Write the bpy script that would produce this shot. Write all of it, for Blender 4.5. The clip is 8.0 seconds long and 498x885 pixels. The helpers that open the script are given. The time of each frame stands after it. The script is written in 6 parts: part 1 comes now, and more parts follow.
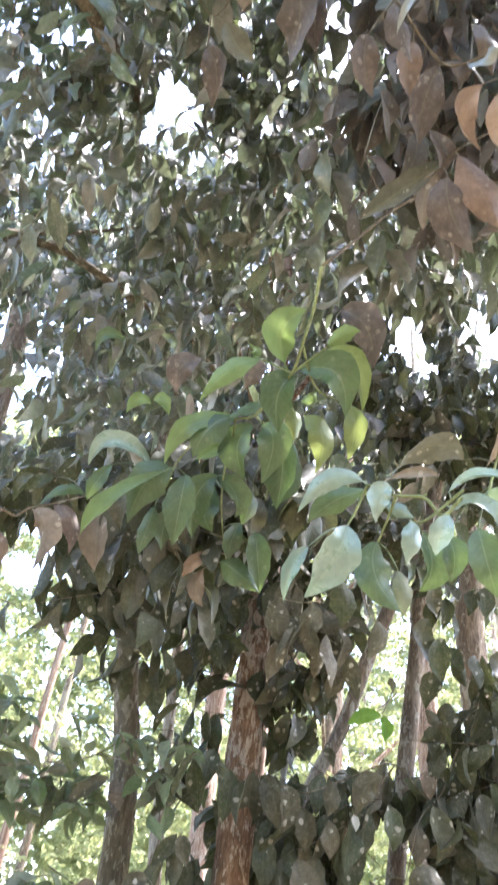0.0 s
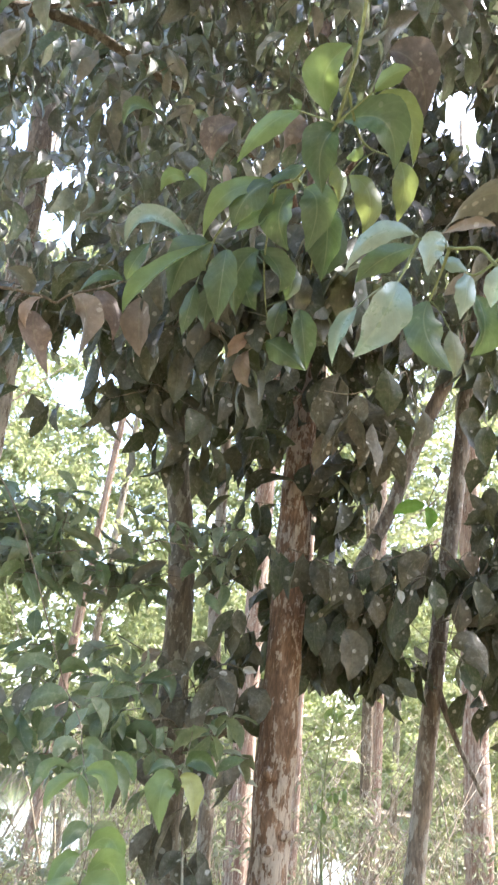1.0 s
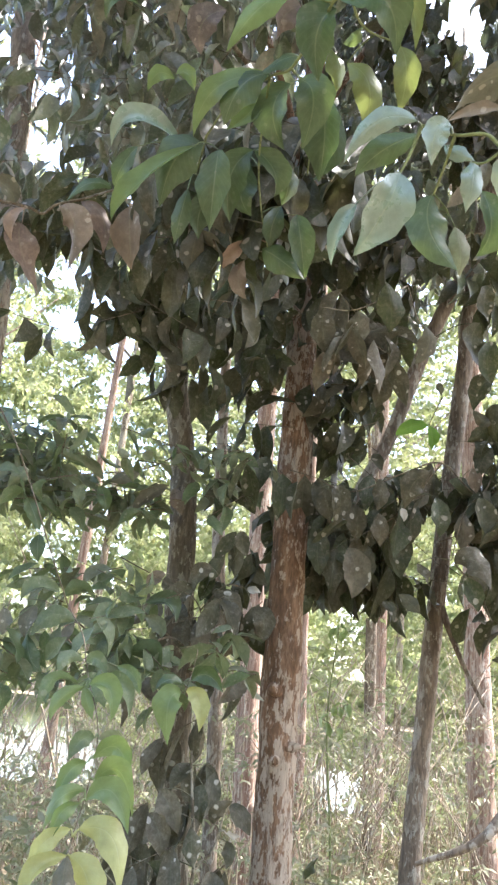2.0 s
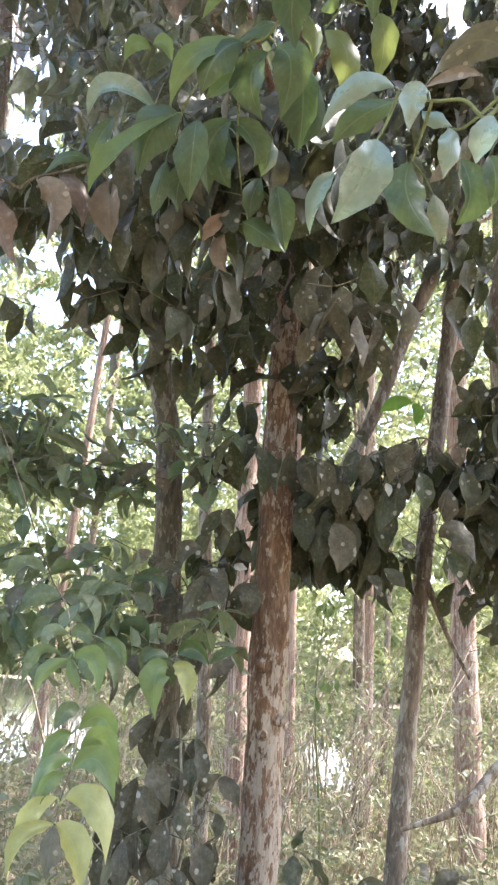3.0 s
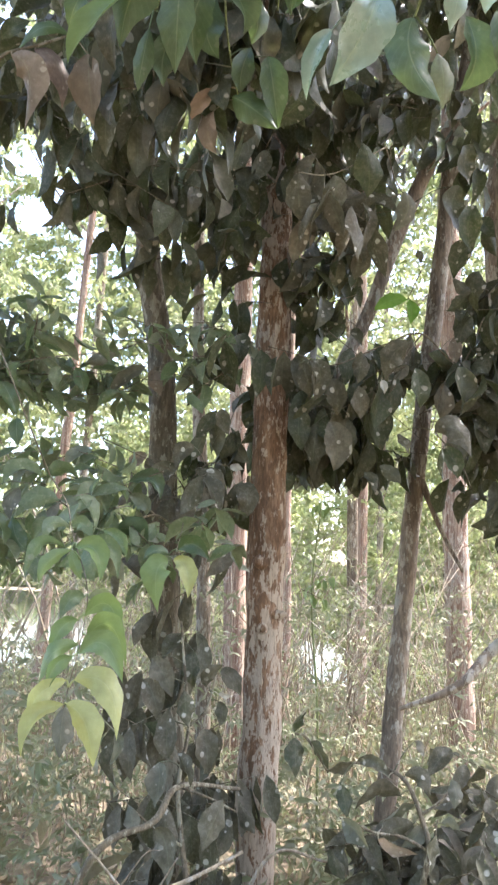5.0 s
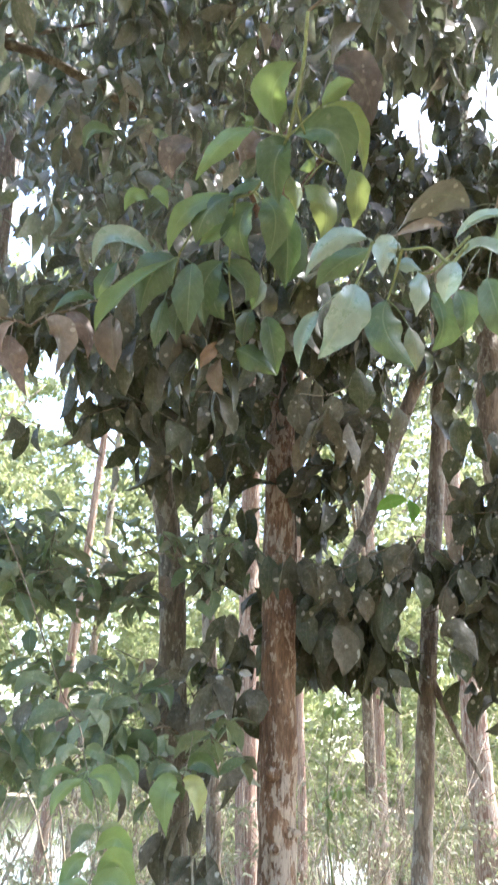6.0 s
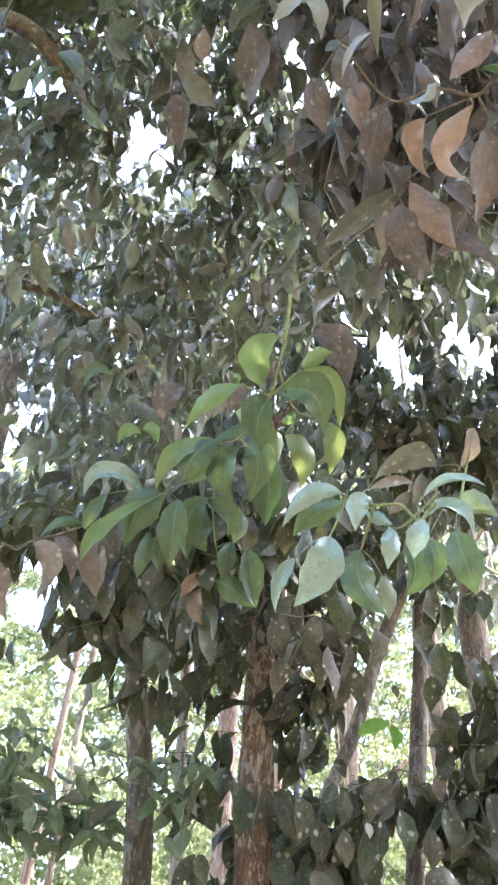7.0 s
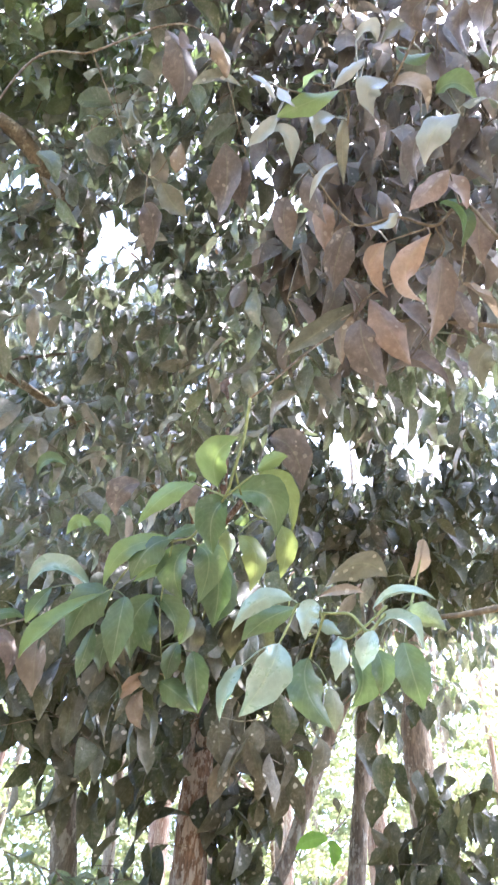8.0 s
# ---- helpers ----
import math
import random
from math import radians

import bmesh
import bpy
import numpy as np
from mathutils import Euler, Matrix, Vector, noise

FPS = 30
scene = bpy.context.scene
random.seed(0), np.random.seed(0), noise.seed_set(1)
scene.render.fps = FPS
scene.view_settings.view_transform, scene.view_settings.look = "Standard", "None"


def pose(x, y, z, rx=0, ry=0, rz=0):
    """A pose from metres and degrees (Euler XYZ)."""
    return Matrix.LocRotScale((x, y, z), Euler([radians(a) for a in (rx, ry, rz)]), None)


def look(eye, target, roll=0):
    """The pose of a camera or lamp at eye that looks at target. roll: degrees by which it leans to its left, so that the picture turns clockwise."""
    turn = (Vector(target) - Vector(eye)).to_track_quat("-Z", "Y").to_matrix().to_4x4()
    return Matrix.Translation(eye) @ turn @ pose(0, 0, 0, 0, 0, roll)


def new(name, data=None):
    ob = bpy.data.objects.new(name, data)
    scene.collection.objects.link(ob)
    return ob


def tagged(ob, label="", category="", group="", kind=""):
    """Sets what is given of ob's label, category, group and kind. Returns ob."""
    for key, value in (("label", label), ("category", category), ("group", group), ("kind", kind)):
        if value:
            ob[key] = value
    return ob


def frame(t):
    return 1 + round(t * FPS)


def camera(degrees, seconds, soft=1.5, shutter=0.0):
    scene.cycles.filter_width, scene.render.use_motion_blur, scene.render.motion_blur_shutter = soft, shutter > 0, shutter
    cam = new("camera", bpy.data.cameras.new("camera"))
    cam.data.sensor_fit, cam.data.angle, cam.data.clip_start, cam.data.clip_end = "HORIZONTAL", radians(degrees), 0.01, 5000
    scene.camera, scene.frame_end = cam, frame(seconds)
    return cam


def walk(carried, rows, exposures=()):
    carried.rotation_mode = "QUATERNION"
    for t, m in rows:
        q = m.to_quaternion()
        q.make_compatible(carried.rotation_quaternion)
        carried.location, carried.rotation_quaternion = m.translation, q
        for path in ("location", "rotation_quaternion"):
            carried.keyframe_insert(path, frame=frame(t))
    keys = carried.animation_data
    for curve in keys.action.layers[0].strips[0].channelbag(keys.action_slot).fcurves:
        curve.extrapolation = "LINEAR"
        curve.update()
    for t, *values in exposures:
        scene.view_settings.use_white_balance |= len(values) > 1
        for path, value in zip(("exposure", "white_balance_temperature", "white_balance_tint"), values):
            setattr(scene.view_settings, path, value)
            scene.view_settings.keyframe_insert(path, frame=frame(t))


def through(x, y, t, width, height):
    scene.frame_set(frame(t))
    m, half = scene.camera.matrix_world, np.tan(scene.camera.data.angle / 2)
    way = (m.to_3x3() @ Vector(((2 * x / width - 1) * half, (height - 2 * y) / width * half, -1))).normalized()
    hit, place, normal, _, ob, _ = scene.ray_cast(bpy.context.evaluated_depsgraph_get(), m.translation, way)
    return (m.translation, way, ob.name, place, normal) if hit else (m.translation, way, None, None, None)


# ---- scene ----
cam = camera(35.7, 8.0, 2.4, 0.2)
PATH = [
    (0, (0.019, -0.007, 1.699), (0.054, 1.6, 2.889), 8.3),
    (0.5, (0.033, 0.072, 1.68), (0.072, 1.83, 2.633), 7.5),
    (1, (0.026, 0.075, 1.628), (0.019, 1.916, 2.41), 7.0),
    (1.5, (0.033, 0.125, 1.604), (0.011, 2.009, 2.275), 6.3),
    (2, (0.037, 0.13, 1.607), (0.045, 2.033, 2.223), 5.6),
    (3.3, (0.052, 0.137, 1.585), (0.1, 2.064, 2.118), 4.5),
    (3.5, (0.049, 0.142, 1.585), (0.102, 2.083, 2.067), 4.5),
    (4, (0.041, 0.204, 1.556), (0.13, 2.175, 1.88), 4.1),
    (4.2, (0.039, 0.219, 1.552), (0.141, 2.198, 1.828), 4.0),
    (5.3, (0.046, 0.14, 1.55), (0.114, 2.085, 2.008), 2.6),
    (5.5, (0.051, 0.112, 1.577), (0.102, 2.033, 2.131), 2.6),
    (6, (0.042, 0.024, 1.599), (0.075, 1.855, 2.404), 2.5),
    (6.5, (0.041, -0.041, 1.633), (0.069, 1.653, 2.695), 3.6),
    (7, (0.046, -0.08, 1.648), (0.081, 1.493, 2.883), 4.4),
    (7.5, (0.038, -0.088, 1.65), (0.108, 1.423, 2.958), 5.2),
    (8, (0.032, -0.098, 1.661), (0.167, 1.307, 3.077), 4.6),
]
walk(cam, [(t, look(eye, target, roll)) for t, eye, target, roll in PATH], exposures=[(0, 3.4, 6000, 18), (1, 3.07, 6200, 16), (4, 2.9, 6250, 18), (6, 3.02, 6000, 15), (7, 3.32, 5800, 17), (8, 3.7, 5750, 21)])

# ---- sky and sun ----
world = bpy.data.worlds.new("sky")
scene.world = world
world.use_nodes = True
_n = world.node_tree.nodes
_sky = _n.new("ShaderNodeTexSky")
_sky.sky_type = "NISHITA"
_sky.sun_disc = False
SUN_ELEVATION, SUN_TURN = 60.0, 75.0        # degrees; turn is from straight ahead to the right
_sky.sun_elevation = radians(SUN_ELEVATION)
_sky.sun_rotation = radians(SUN_TURN)
_sky.dust_density = 3.0
_sky.air_density = 1.2
_n["Background"].inputs["Strength"].default_value = 0.15
world.node_tree.links.new(_sky.outputs[0], _n["Background"].inputs[0])

_sun = new("sun", bpy.data.lights.new("sun", "SUN"))
_sun.data.energy = 2.6
_sun.data.angle = radians(0.6)
_sun.data.color = (1.0, 0.965, 0.9)
_e, _a = radians(SUN_ELEVATION), radians(SUN_TURN)
_sun.matrix_world = look((math.cos(_e) * math.sin(_a) * 60, math.cos(_e) * math.cos(_a) * 60, math.sin(_e) * 60), (0, 0, 0))


# ---- materials ----
class Nodes:
    """A small writer of node trees."""

    def __init__(self, name):
        self.mat = bpy.data.materials.new(name)
        self.mat.use_nodes = True
        self.tree = self.mat.node_tree
        self.tree.nodes.clear()
        self.out = self.tree.nodes.new("ShaderNodeOutputMaterial")

    def add(self, kind):
        return self.tree.nodes.new(kind)

    def join(self, a, b):
        self.tree.links.new(a, b)

    def math(self, op, a, b=None, clamp=False):
        n = self.add("ShaderNodeMath")
        n.operation, n.use_clamp = op, clamp
        for i, v in enumerate((a, b)):
            if v is None:
                continue
            if isinstance(v, (int, float)):
                n.inputs[i].default_value = v
            else:
                self.join(v, n.inputs[i])
        return n.outputs[0]

    def mix(self, f, a, b, blend="MIX"):
        n = self.add("ShaderNodeMix")
        n.data_type, n.blend_type = "RGBA", blend
        for i, v in ((0, f), (6, a), (7, b)):
            if isinstance(v, (int, float)):
                n.inputs[i].default_value = v
            elif isinstance(v, tuple):
                n.inputs[i].default_value = (*v, 1)
            else:
                self.join(v, n.inputs[i])
        return n.outputs[2]

    def noise(self, vector, scale, detail=4.0, rough=0.6):
        n = self.add("ShaderNodeTexNoise")
        n.inputs["Scale"].default_value = scale
        n.inputs["Detail"].default_value = detail
        n.inputs["Roughness"].default_value = rough
        if vector is not None:
            self.join(vector, n.inputs["Vector"])
        return n.outputs["Fac"]

    def ramp(self, f, stops):
        n = self.add("ShaderNodeValToRGB")
        els = n.color_ramp.elements
        while len(els) < len(stops):
            els.new(0.5)
        for e, (p, c) in zip(els, stops):
            e.position = p
            e.color = (*c, 1) if isinstance(c, tuple) else (c, c, c, 1)
        self.join(f, n.inputs[0])
        return n.outputs[0]


def leaf_material(name, colours, rough=0.4, through=0.3, through_colour=(0.25, 0.4, 0.05), spots=0.0, spot_colour=(0.42, 0.38, 0.3), gloss=0.5, vein=0.25, spot_scale=55.0, mottle=0.2):
    """A leaf: colour from leaf to leaf, blotches, a pale midrib and side veins, lichen spots, light let through."""
    m = Nodes(name)
    geo, info, uv = m.add("ShaderNodeNewGeometry"), m.add("ShaderNodeObjectInfo"), m.add("ShaderNodeUVMap")
    rnd = m.math("FRACT", m.math("ADD", geo.outputs["Random Per Island"], info.outputs["Random"]))
    steps = [((i + 0.5) / len(colours), c) for i, c in enumerate(colours)]
    col = m.ramp(rnd, steps)
    pos = geo.outputs["Position"]
    blot = m.noise(pos, 38.0, 5.0)
    col = m.mix(m.ramp(blot, [(0.38, 0.0), (0.66, 0.85)]), col, m.mix(0.5, col, tuple(min(1, q * 0.45) for q in colours[0])))
    light = tuple(min(1, q * 1.35 + 0.03) for q in colours[-1])
    col = m.mix(m.math("MULTIPLY", m.ramp(m.noise(pos, 75.0, 5.0, 0.75), [(0.48, 0.0), (0.68, 1.0)]), mottle), col, light)
    col = m.mix(m.math("MULTIPLY", m.ramp(m.noise(pos, 17.0, 4.0, 0.65), [(0.45, 0.0), (0.62, 1.0)]), mottle * 1.3), col, m.mix(0.6, col, tuple(q * 0.3 for q in colours[0])))
    sep = m.add("ShaderNodeSeparateXYZ")
    m.join(uv.outputs[0], sep.inputs[0])
    across = m.math("ABSOLUTE", m.math("SUBTRACT", sep.outputs[0], 0.5))
    rib = m.math("SUBTRACT", 1.0, m.math("MULTIPLY", across, 28.0), clamp=True)
    side = m.math("SINE", m.math("MULTIPLY", m.math("SUBTRACT", sep.outputs[1], m.math("MULTIPLY", across, 0.55)), 58.0))
    side = m.math("POWER", m.math("ADD", m.math("MULTIPLY", side, 0.5), 0.5), 10.0)
    veins = m.math("MAXIMUM", rib, m.math("MULTIPLY", side, 0.2))
    pale = m.mix(0.5, col, (0.36, 0.4, 0.22))
    col = m.mix(m.math("MULTIPLY", veins, vein * 2), col, pale)
    if spots > 0:
        bend = m.add("ShaderNodeTexNoise")
        bend.inputs["Scale"].default_value = spot_scale * 0.8
        m.join(pos, bend.inputs["Vector"])
        shift = m.add("ShaderNodeVectorMath")
        shift.operation = "MULTIPLY_ADD"
        m.join(bend.outputs["Color"], shift.inputs[0])
        shift.inputs[1].default_value = (0.6 / spot_scale,) * 3
        m.join(pos, shift.inputs[2])
        v = m.add("ShaderNodeTexVoronoi")
        v.inputs["Scale"].default_value = spot_scale
        m.join(shift.outputs[0], v.inputs["Vector"])
        pick = m.add("ShaderNodeSeparateColor")
        m.join(v.outputs["Color"], pick.inputs[0])
        reach = m.math("MULTIPLY", m.math("SUBTRACT", pick.outputs[0], 0.42), 0.7)
        s = m.math("MULTIPLY", m.math("SUBTRACT", reach, v.outputs["Distance"]), 14.0, clamp=True)
        s = m.math("MULTIPLY", s, m.ramp(m.noise(pos, 14.0, 3.0), [(0.36, 0.0), (0.52, 0.9)]))
        col = m.mix(m.math("MULTIPLY", s, spots), col, spot_colour)
        dust = m.ramp(m.noise(pos, 21.0, 6.0, 0.7), [(0.4, 0.0), (0.75, 1.0)])
        col = m.mix(m.math("MULTIPLY", dust, spots * 0.12), col, spot_colour)
    b = m.add("ShaderNodeBsdfPrincipled")
    m.join(col, b.inputs["Base Color"])
    m.join(m.math("ADD", rough - 0.08, m.math("MULTIPLY", blot, 0.2)), b.inputs["Roughness"])
    b.inputs["Specular IOR Level"].default_value = gloss
    bump = m.add("ShaderNodeBump")
    bump.inputs["Strength"].default_value = 0.22
    bump.inputs["Distance"].default_value = 0.002
    m.join(m.math("SUBTRACT", m.math("MULTIPLY", m.noise(pos, 120.0, 3.0), 0.5), veins), bump.inputs["Height"])
    m.join(bump.outputs[0], b.inputs["Normal"])
    t = m.add("ShaderNodeBsdfTranslucent")
    m.join(m.mix(0.6, col, through_colour), t.inputs["Color"])
    mix = m.add("ShaderNodeMixShader")
    mix.inputs[0].default_value = through
    m.join(b.outputs[0], mix.inputs[1])
    m.join(t.outputs[0], mix.inputs[2])
    m.join(mix.outputs[0], m.out.inputs[0])
    return m.mat


LEAF = {
    "green": leaf_material("leaf green", [(0.045, 0.074, 0.03), (0.06, 0.095, 0.038), (0.08, 0.12, 0.05)], 0.36, 0.22, (0.2, 0.3, 0.07), spots=0.15, gloss=0.5),
    "young": leaf_material("leaf young", [(0.12, 0.175, 0.06), (0.15, 0.205, 0.07), (0.135, 0.19, 0.075)], 0.4, 0.35, (0.36, 0.48, 0.12), spots=0.08),
    "yellow": leaf_material("leaf yellow green", [(0.31, 0.33, 0.12), (0.35, 0.36, 0.14)], 0.42, 0.4, (0.55, 0.55, 0.14)),
    "lime": leaf_material("leaf lime green", [(0.125, 0.155, 0.05), (0.15, 0.18, 0.06)], 0.4, 0.35, (0.36, 0.42, 0.1), spots=0.1),
    "pale": leaf_material("leaf pale glossy", [(0.17, 0.235, 0.165), (0.215, 0.28, 0.205)], 0.27, 0.14, (0.28, 0.4, 0.22), gloss=1.0, spots=0.2, spot_colour=(0.42, 0.42, 0.36), vein=0.2),
    "brown": leaf_material("leaf brown", [(0.078, 0.064, 0.052), (0.105, 0.084, 0.067), (0.088, 0.077, 0.062), (0.14, 0.106, 0.082)], 0.52, 0.12, (0.3, 0.22, 0.15), spots=0.5, gloss=0.35, vein=0.12, spot_colour=(0.36, 0.31, 0.24), mottle=0.5),
    "rust": leaf_material("leaf rust brown", [(0.2, 0.145, 0.106), (0.155, 0.113, 0.085), (0.235, 0.17, 0.127)], 0.56, 0.14, (0.38, 0.25, 0.16), spots=0.5, gloss=0.3, vein=0.12, spot_colour=(0.4, 0.35, 0.27), mottle=0.5),
    "tan": leaf_material("leaf tan", [(0.24, 0.195, 0.14), (0.195, 0.155, 0.115)], 0.68, 0.15, (0.42, 0.31, 0.19), spots=0.6, gloss=0.2, vein=0.15, mottle=0.55),
    "orange": leaf_material("leaf dry orange", [(0.34, 0.235, 0.155), (0.29, 0.205, 0.14)], 0.55, 0.25, (0.48, 0.33, 0.2), spots=0.5, gloss=0.35, vein=0.1, spot_colour=(0.16, 0.11, 0.08), mottle=0.45),
    "dusty": leaf_material("leaf dusty", [(0.125, 0.125, 0.085), (0.15, 0.138, 0.1), (0.12, 0.115, 0.084)], 0.6, 0.16, (0.28, 0.29, 0.14), spots=0.7, gloss=0.2, vein=0.15, spot_colour=(0.4, 0.37, 0.29), mottle=0.5),
    "spotted": leaf_material("leaf with lichen spots", [(0.07, 0.063, 0.036), (0.1, 0.084, 0.052), (0.06, 0.064, 0.032), (0.15, 0.128, 0.09)], 0.56, 0.14, (0.22, 0.22, 0.1), spots=1.0, gloss=0.18, vein=0.1, spot_colour=(0.46, 0.43, 0.35), spot_scale=28.0, mottle=0.5),
    "bleached": leaf_material("bleached leaf", [(0.56, 0.53, 0.45), (0.5, 0.47, 0.39)], 0.7, 0.15, (0.5, 0.46, 0.36), spots=0.3, gloss=0.15, vein=0.1),
    "herb": leaf_material("undergrowth leaf", [(0.28, 0.265, 0.17), (0.19, 0.21, 0.105), (0.37, 0.33, 0.235), (0.15, 0.175, 0.075)], 0.5, 0.3, (0.36, 0.4, 0.2), gloss=0.4),
    "lit": leaf_material("leaf lit", [(0.13, 0.26, 0.05), (0.16, 0.29, 0.06)], 0.6, 0.45, (0.35, 0.6, 0.1), gloss=0.2),
    "crown": leaf_material("crown leaf", [(0.046, 0.066, 0.031), (0.105, 0.097, 0.078), (0.09, 0.138, 0.054), (0.14, 0.124, 0.104), (0.135, 0.178, 0.085), (0.26, 0.24, 0.21)], 0.32, 0.18, (0.36, 0.43, 0.22), spots=0.4, gloss=0.6, vein=0.15, mottle=0.35),
    "brownish": leaf_material("dry crown leaf", [(0.08, 0.068, 0.056), (0.13, 0.106, 0.088), (0.1, 0.088, 0.072), (0.21, 0.165, 0.13), (0.085, 0.095, 0.064)], 0.46, 0.16, (0.36, 0.28, 0.18), spots=0.6, gloss=0.3, vein=0.12, mottle=0.5),
    # these low colours hold the deep shade inside the bushes
    "dark": leaf_material("leaf darkened for shade", [(0.036, 0.046, 0.018), (0.052, 0.047, 0.026), (0.04, 0.058, 0.02), (0.105, 0.094, 0.062)], 0.46, 0.16, (0.2, 0.22, 0.06), spots=0.85, gloss=0.25, vein=0.1, spot_scale=30.0, mottle=0.6),
    "mid": leaf_material("dusty bough leaf", [(0.11, 0.145, 0.068), (0.15, 0.17, 0.095), (0.105, 0.155, 0.062), (0.2, 0.2, 0.135)], 0.4, 0.24, (0.26, 0.36, 0.1), spots=0.3, gloss=0.35, vein=0.15, mottle=0.35),
    "silver": leaf_material("leaf silvery grey", [(0.25, 0.265, 0.235), (0.3, 0.305, 0.27), (0.21, 0.23, 0.2)], 0.3, 0.14, (0.34, 0.38, 0.26), gloss=0.9, spots=0.25, spot_colour=(0.2, 0.17, 0.12), vein=0.15, mottle=0.25),
    # pale colours carry the sun glow and haze of leaves farther back
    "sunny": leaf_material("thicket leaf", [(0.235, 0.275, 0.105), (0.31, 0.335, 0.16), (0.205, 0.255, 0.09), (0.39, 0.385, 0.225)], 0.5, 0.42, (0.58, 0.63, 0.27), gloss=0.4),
    "straw": leaf_material("dry grass blade", [(0.22, 0.2, 0.12), (0.15, 0.16, 0.08), (0.27, 0.24, 0.16)], 0.6, 0.3, (0.4, 0.36, 0.18), gloss=0.3),
    "fern": leaf_material("fern leaf", [(0.22, 0.27, 0.11), (0.27, 0.31, 0.14)], 0.5, 0.35, (0.35, 0.45, 0.15), gloss=0.4),
    "litter": leaf_material("fallen leaf", [(0.22, 0.16, 0.1), (0.3, 0.23, 0.15), (0.16, 0.12, 0.08), (0.34, 0.29, 0.21)], 0.7, 0.1, (0.4, 0.28, 0.12), gloss=0.2),
}


def bark_material(name, base, second, lichen, amount, stretch=0.22, scale=16.0, low=0.0):
    """Flaking bark: long plates in two browns with pale lichen patches."""
    m = Nodes(name)
    tc = m.add("ShaderNodeTexCoord")
    mp = m.add("ShaderNodeMapping")
    mp.inputs["Scale"].default_value = (1, 1, stretch)
    m.join(tc.outputs["Object"], mp.inputs["Vector"])
    v = mp.outputs[0]
    plates = m.noise(v, scale, 6.0, 0.65)
    fine = m.noise(v, scale * 5, 4.0, 0.6)
    col = m.mix(m.ramp(plates, [(0.38, 0.0), (0.6, 1.0)]), base, second)
    col = m.mix(m.ramp(fine, [(0.4, 0.5), (0.65, 0.0)]), col, tuple(q * 0.35 for q in base))
    mp2 = m.add("ShaderNodeMapping")
    mp2.inputs["Scale"].default_value = (1, 1, 0.4)
    m.join(tc.outputs["Object"], mp2.inputs["Vector"])
    patch = m.noise(mp2.outputs[0], scale * 1.5, 6.0, 0.62)
    zone = m.noise(mp2.outputs[0], 1.6, 2.0)
    where = m.math("ADD", patch, m.math("MULTIPLY", m.math("SUBTRACT", zone, 0.5), 0.6))
    flecks = m.noise(mp2.outputs[0], scale * 4.5, 5.0, 0.7)
    where = m.math("ADD", where, m.math("MULTIPLY", m.math("SUBTRACT", flecks, 0.5), 0.55))
    if low:                         # pale patches more common towards the foot
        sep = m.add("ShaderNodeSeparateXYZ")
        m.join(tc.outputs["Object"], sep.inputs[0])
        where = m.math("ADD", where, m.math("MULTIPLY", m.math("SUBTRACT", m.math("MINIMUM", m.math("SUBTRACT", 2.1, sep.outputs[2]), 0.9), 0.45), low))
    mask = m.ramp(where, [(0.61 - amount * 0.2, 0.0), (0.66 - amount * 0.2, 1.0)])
    liche = m.mix(m.noise(v, scale * 4, 3.0), lichen, tuple(q * 0.6 for q in lichen))
    col = m.mix(m.math("MULTIPLY", mask, 0.85), col, liche)
    cracks = m.noise(v, scale * 2.6, 5.0, 0.75)
    col = m.mix(m.ramp(cracks, [(0.36, 0.55), (0.5, 0.0)]), col, tuple(q * 0.4 for q in base))
    b = m.add("ShaderNodeBsdfPrincipled")
    m.join(col, b.inputs["Base Color"])
    b.inputs["Roughness"].default_value = 0.85
    b.inputs["Specular IOR Level"].default_value = 0.25
    bump = m.add("ShaderNodeBump")
    bump.inputs["Strength"].default_value = 0.8
    bump.inputs["Distance"].default_value = 0.006
    m.join(m.math("ADD", m.math("ADD", plates, m.math("MULTIPLY", fine, 0.5)), m.math("ADD", cracks, m.math("MULTIPLY", mask, 0.25))), bump.inputs["Height"])
    m.join(bump.outputs[0], b.inputs["Normal"])
    m.join(b.outputs[0], m.out.inputs[0])
    return m.mat


BARK = {
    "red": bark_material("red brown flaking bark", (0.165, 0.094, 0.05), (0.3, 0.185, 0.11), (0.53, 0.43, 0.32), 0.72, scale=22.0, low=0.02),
    "grey": bark_material("dark grey bark", (0.13, 0.105, 0.066), (0.21, 0.17, 0.11), (0.36, 0.325, 0.23), 0.45),
    "olive": bark_material("grey brown bark", (0.17, 0.127, 0.088), (0.3, 0.234, 0.167), (0.46, 0.41, 0.32), 0.5),
    "pink": bark_material("pinkish fibrous bark", (0.28, 0.165, 0.12), (0.56, 0.43, 0.33), (0.62, 0.54, 0.44), 0.25, 0.045, 30.0),
    "twig": bark_material("twig bark", (0.14, 0.11, 0.07), (0.2, 0.16, 0.1), (0.32, 0.29, 0.22), 0.2),
    "shoot": bark_material("green shoot", (0.22, 0.25, 0.1), (0.28, 0.31, 0.13), (0.36, 0.36, 0.2), 0.0),
    "dead": bark_material("dead wood", (0.3, 0.235, 0.16), (0.42, 0.345, 0.24), (0.47, 0.43, 0.36), 0.3),
}


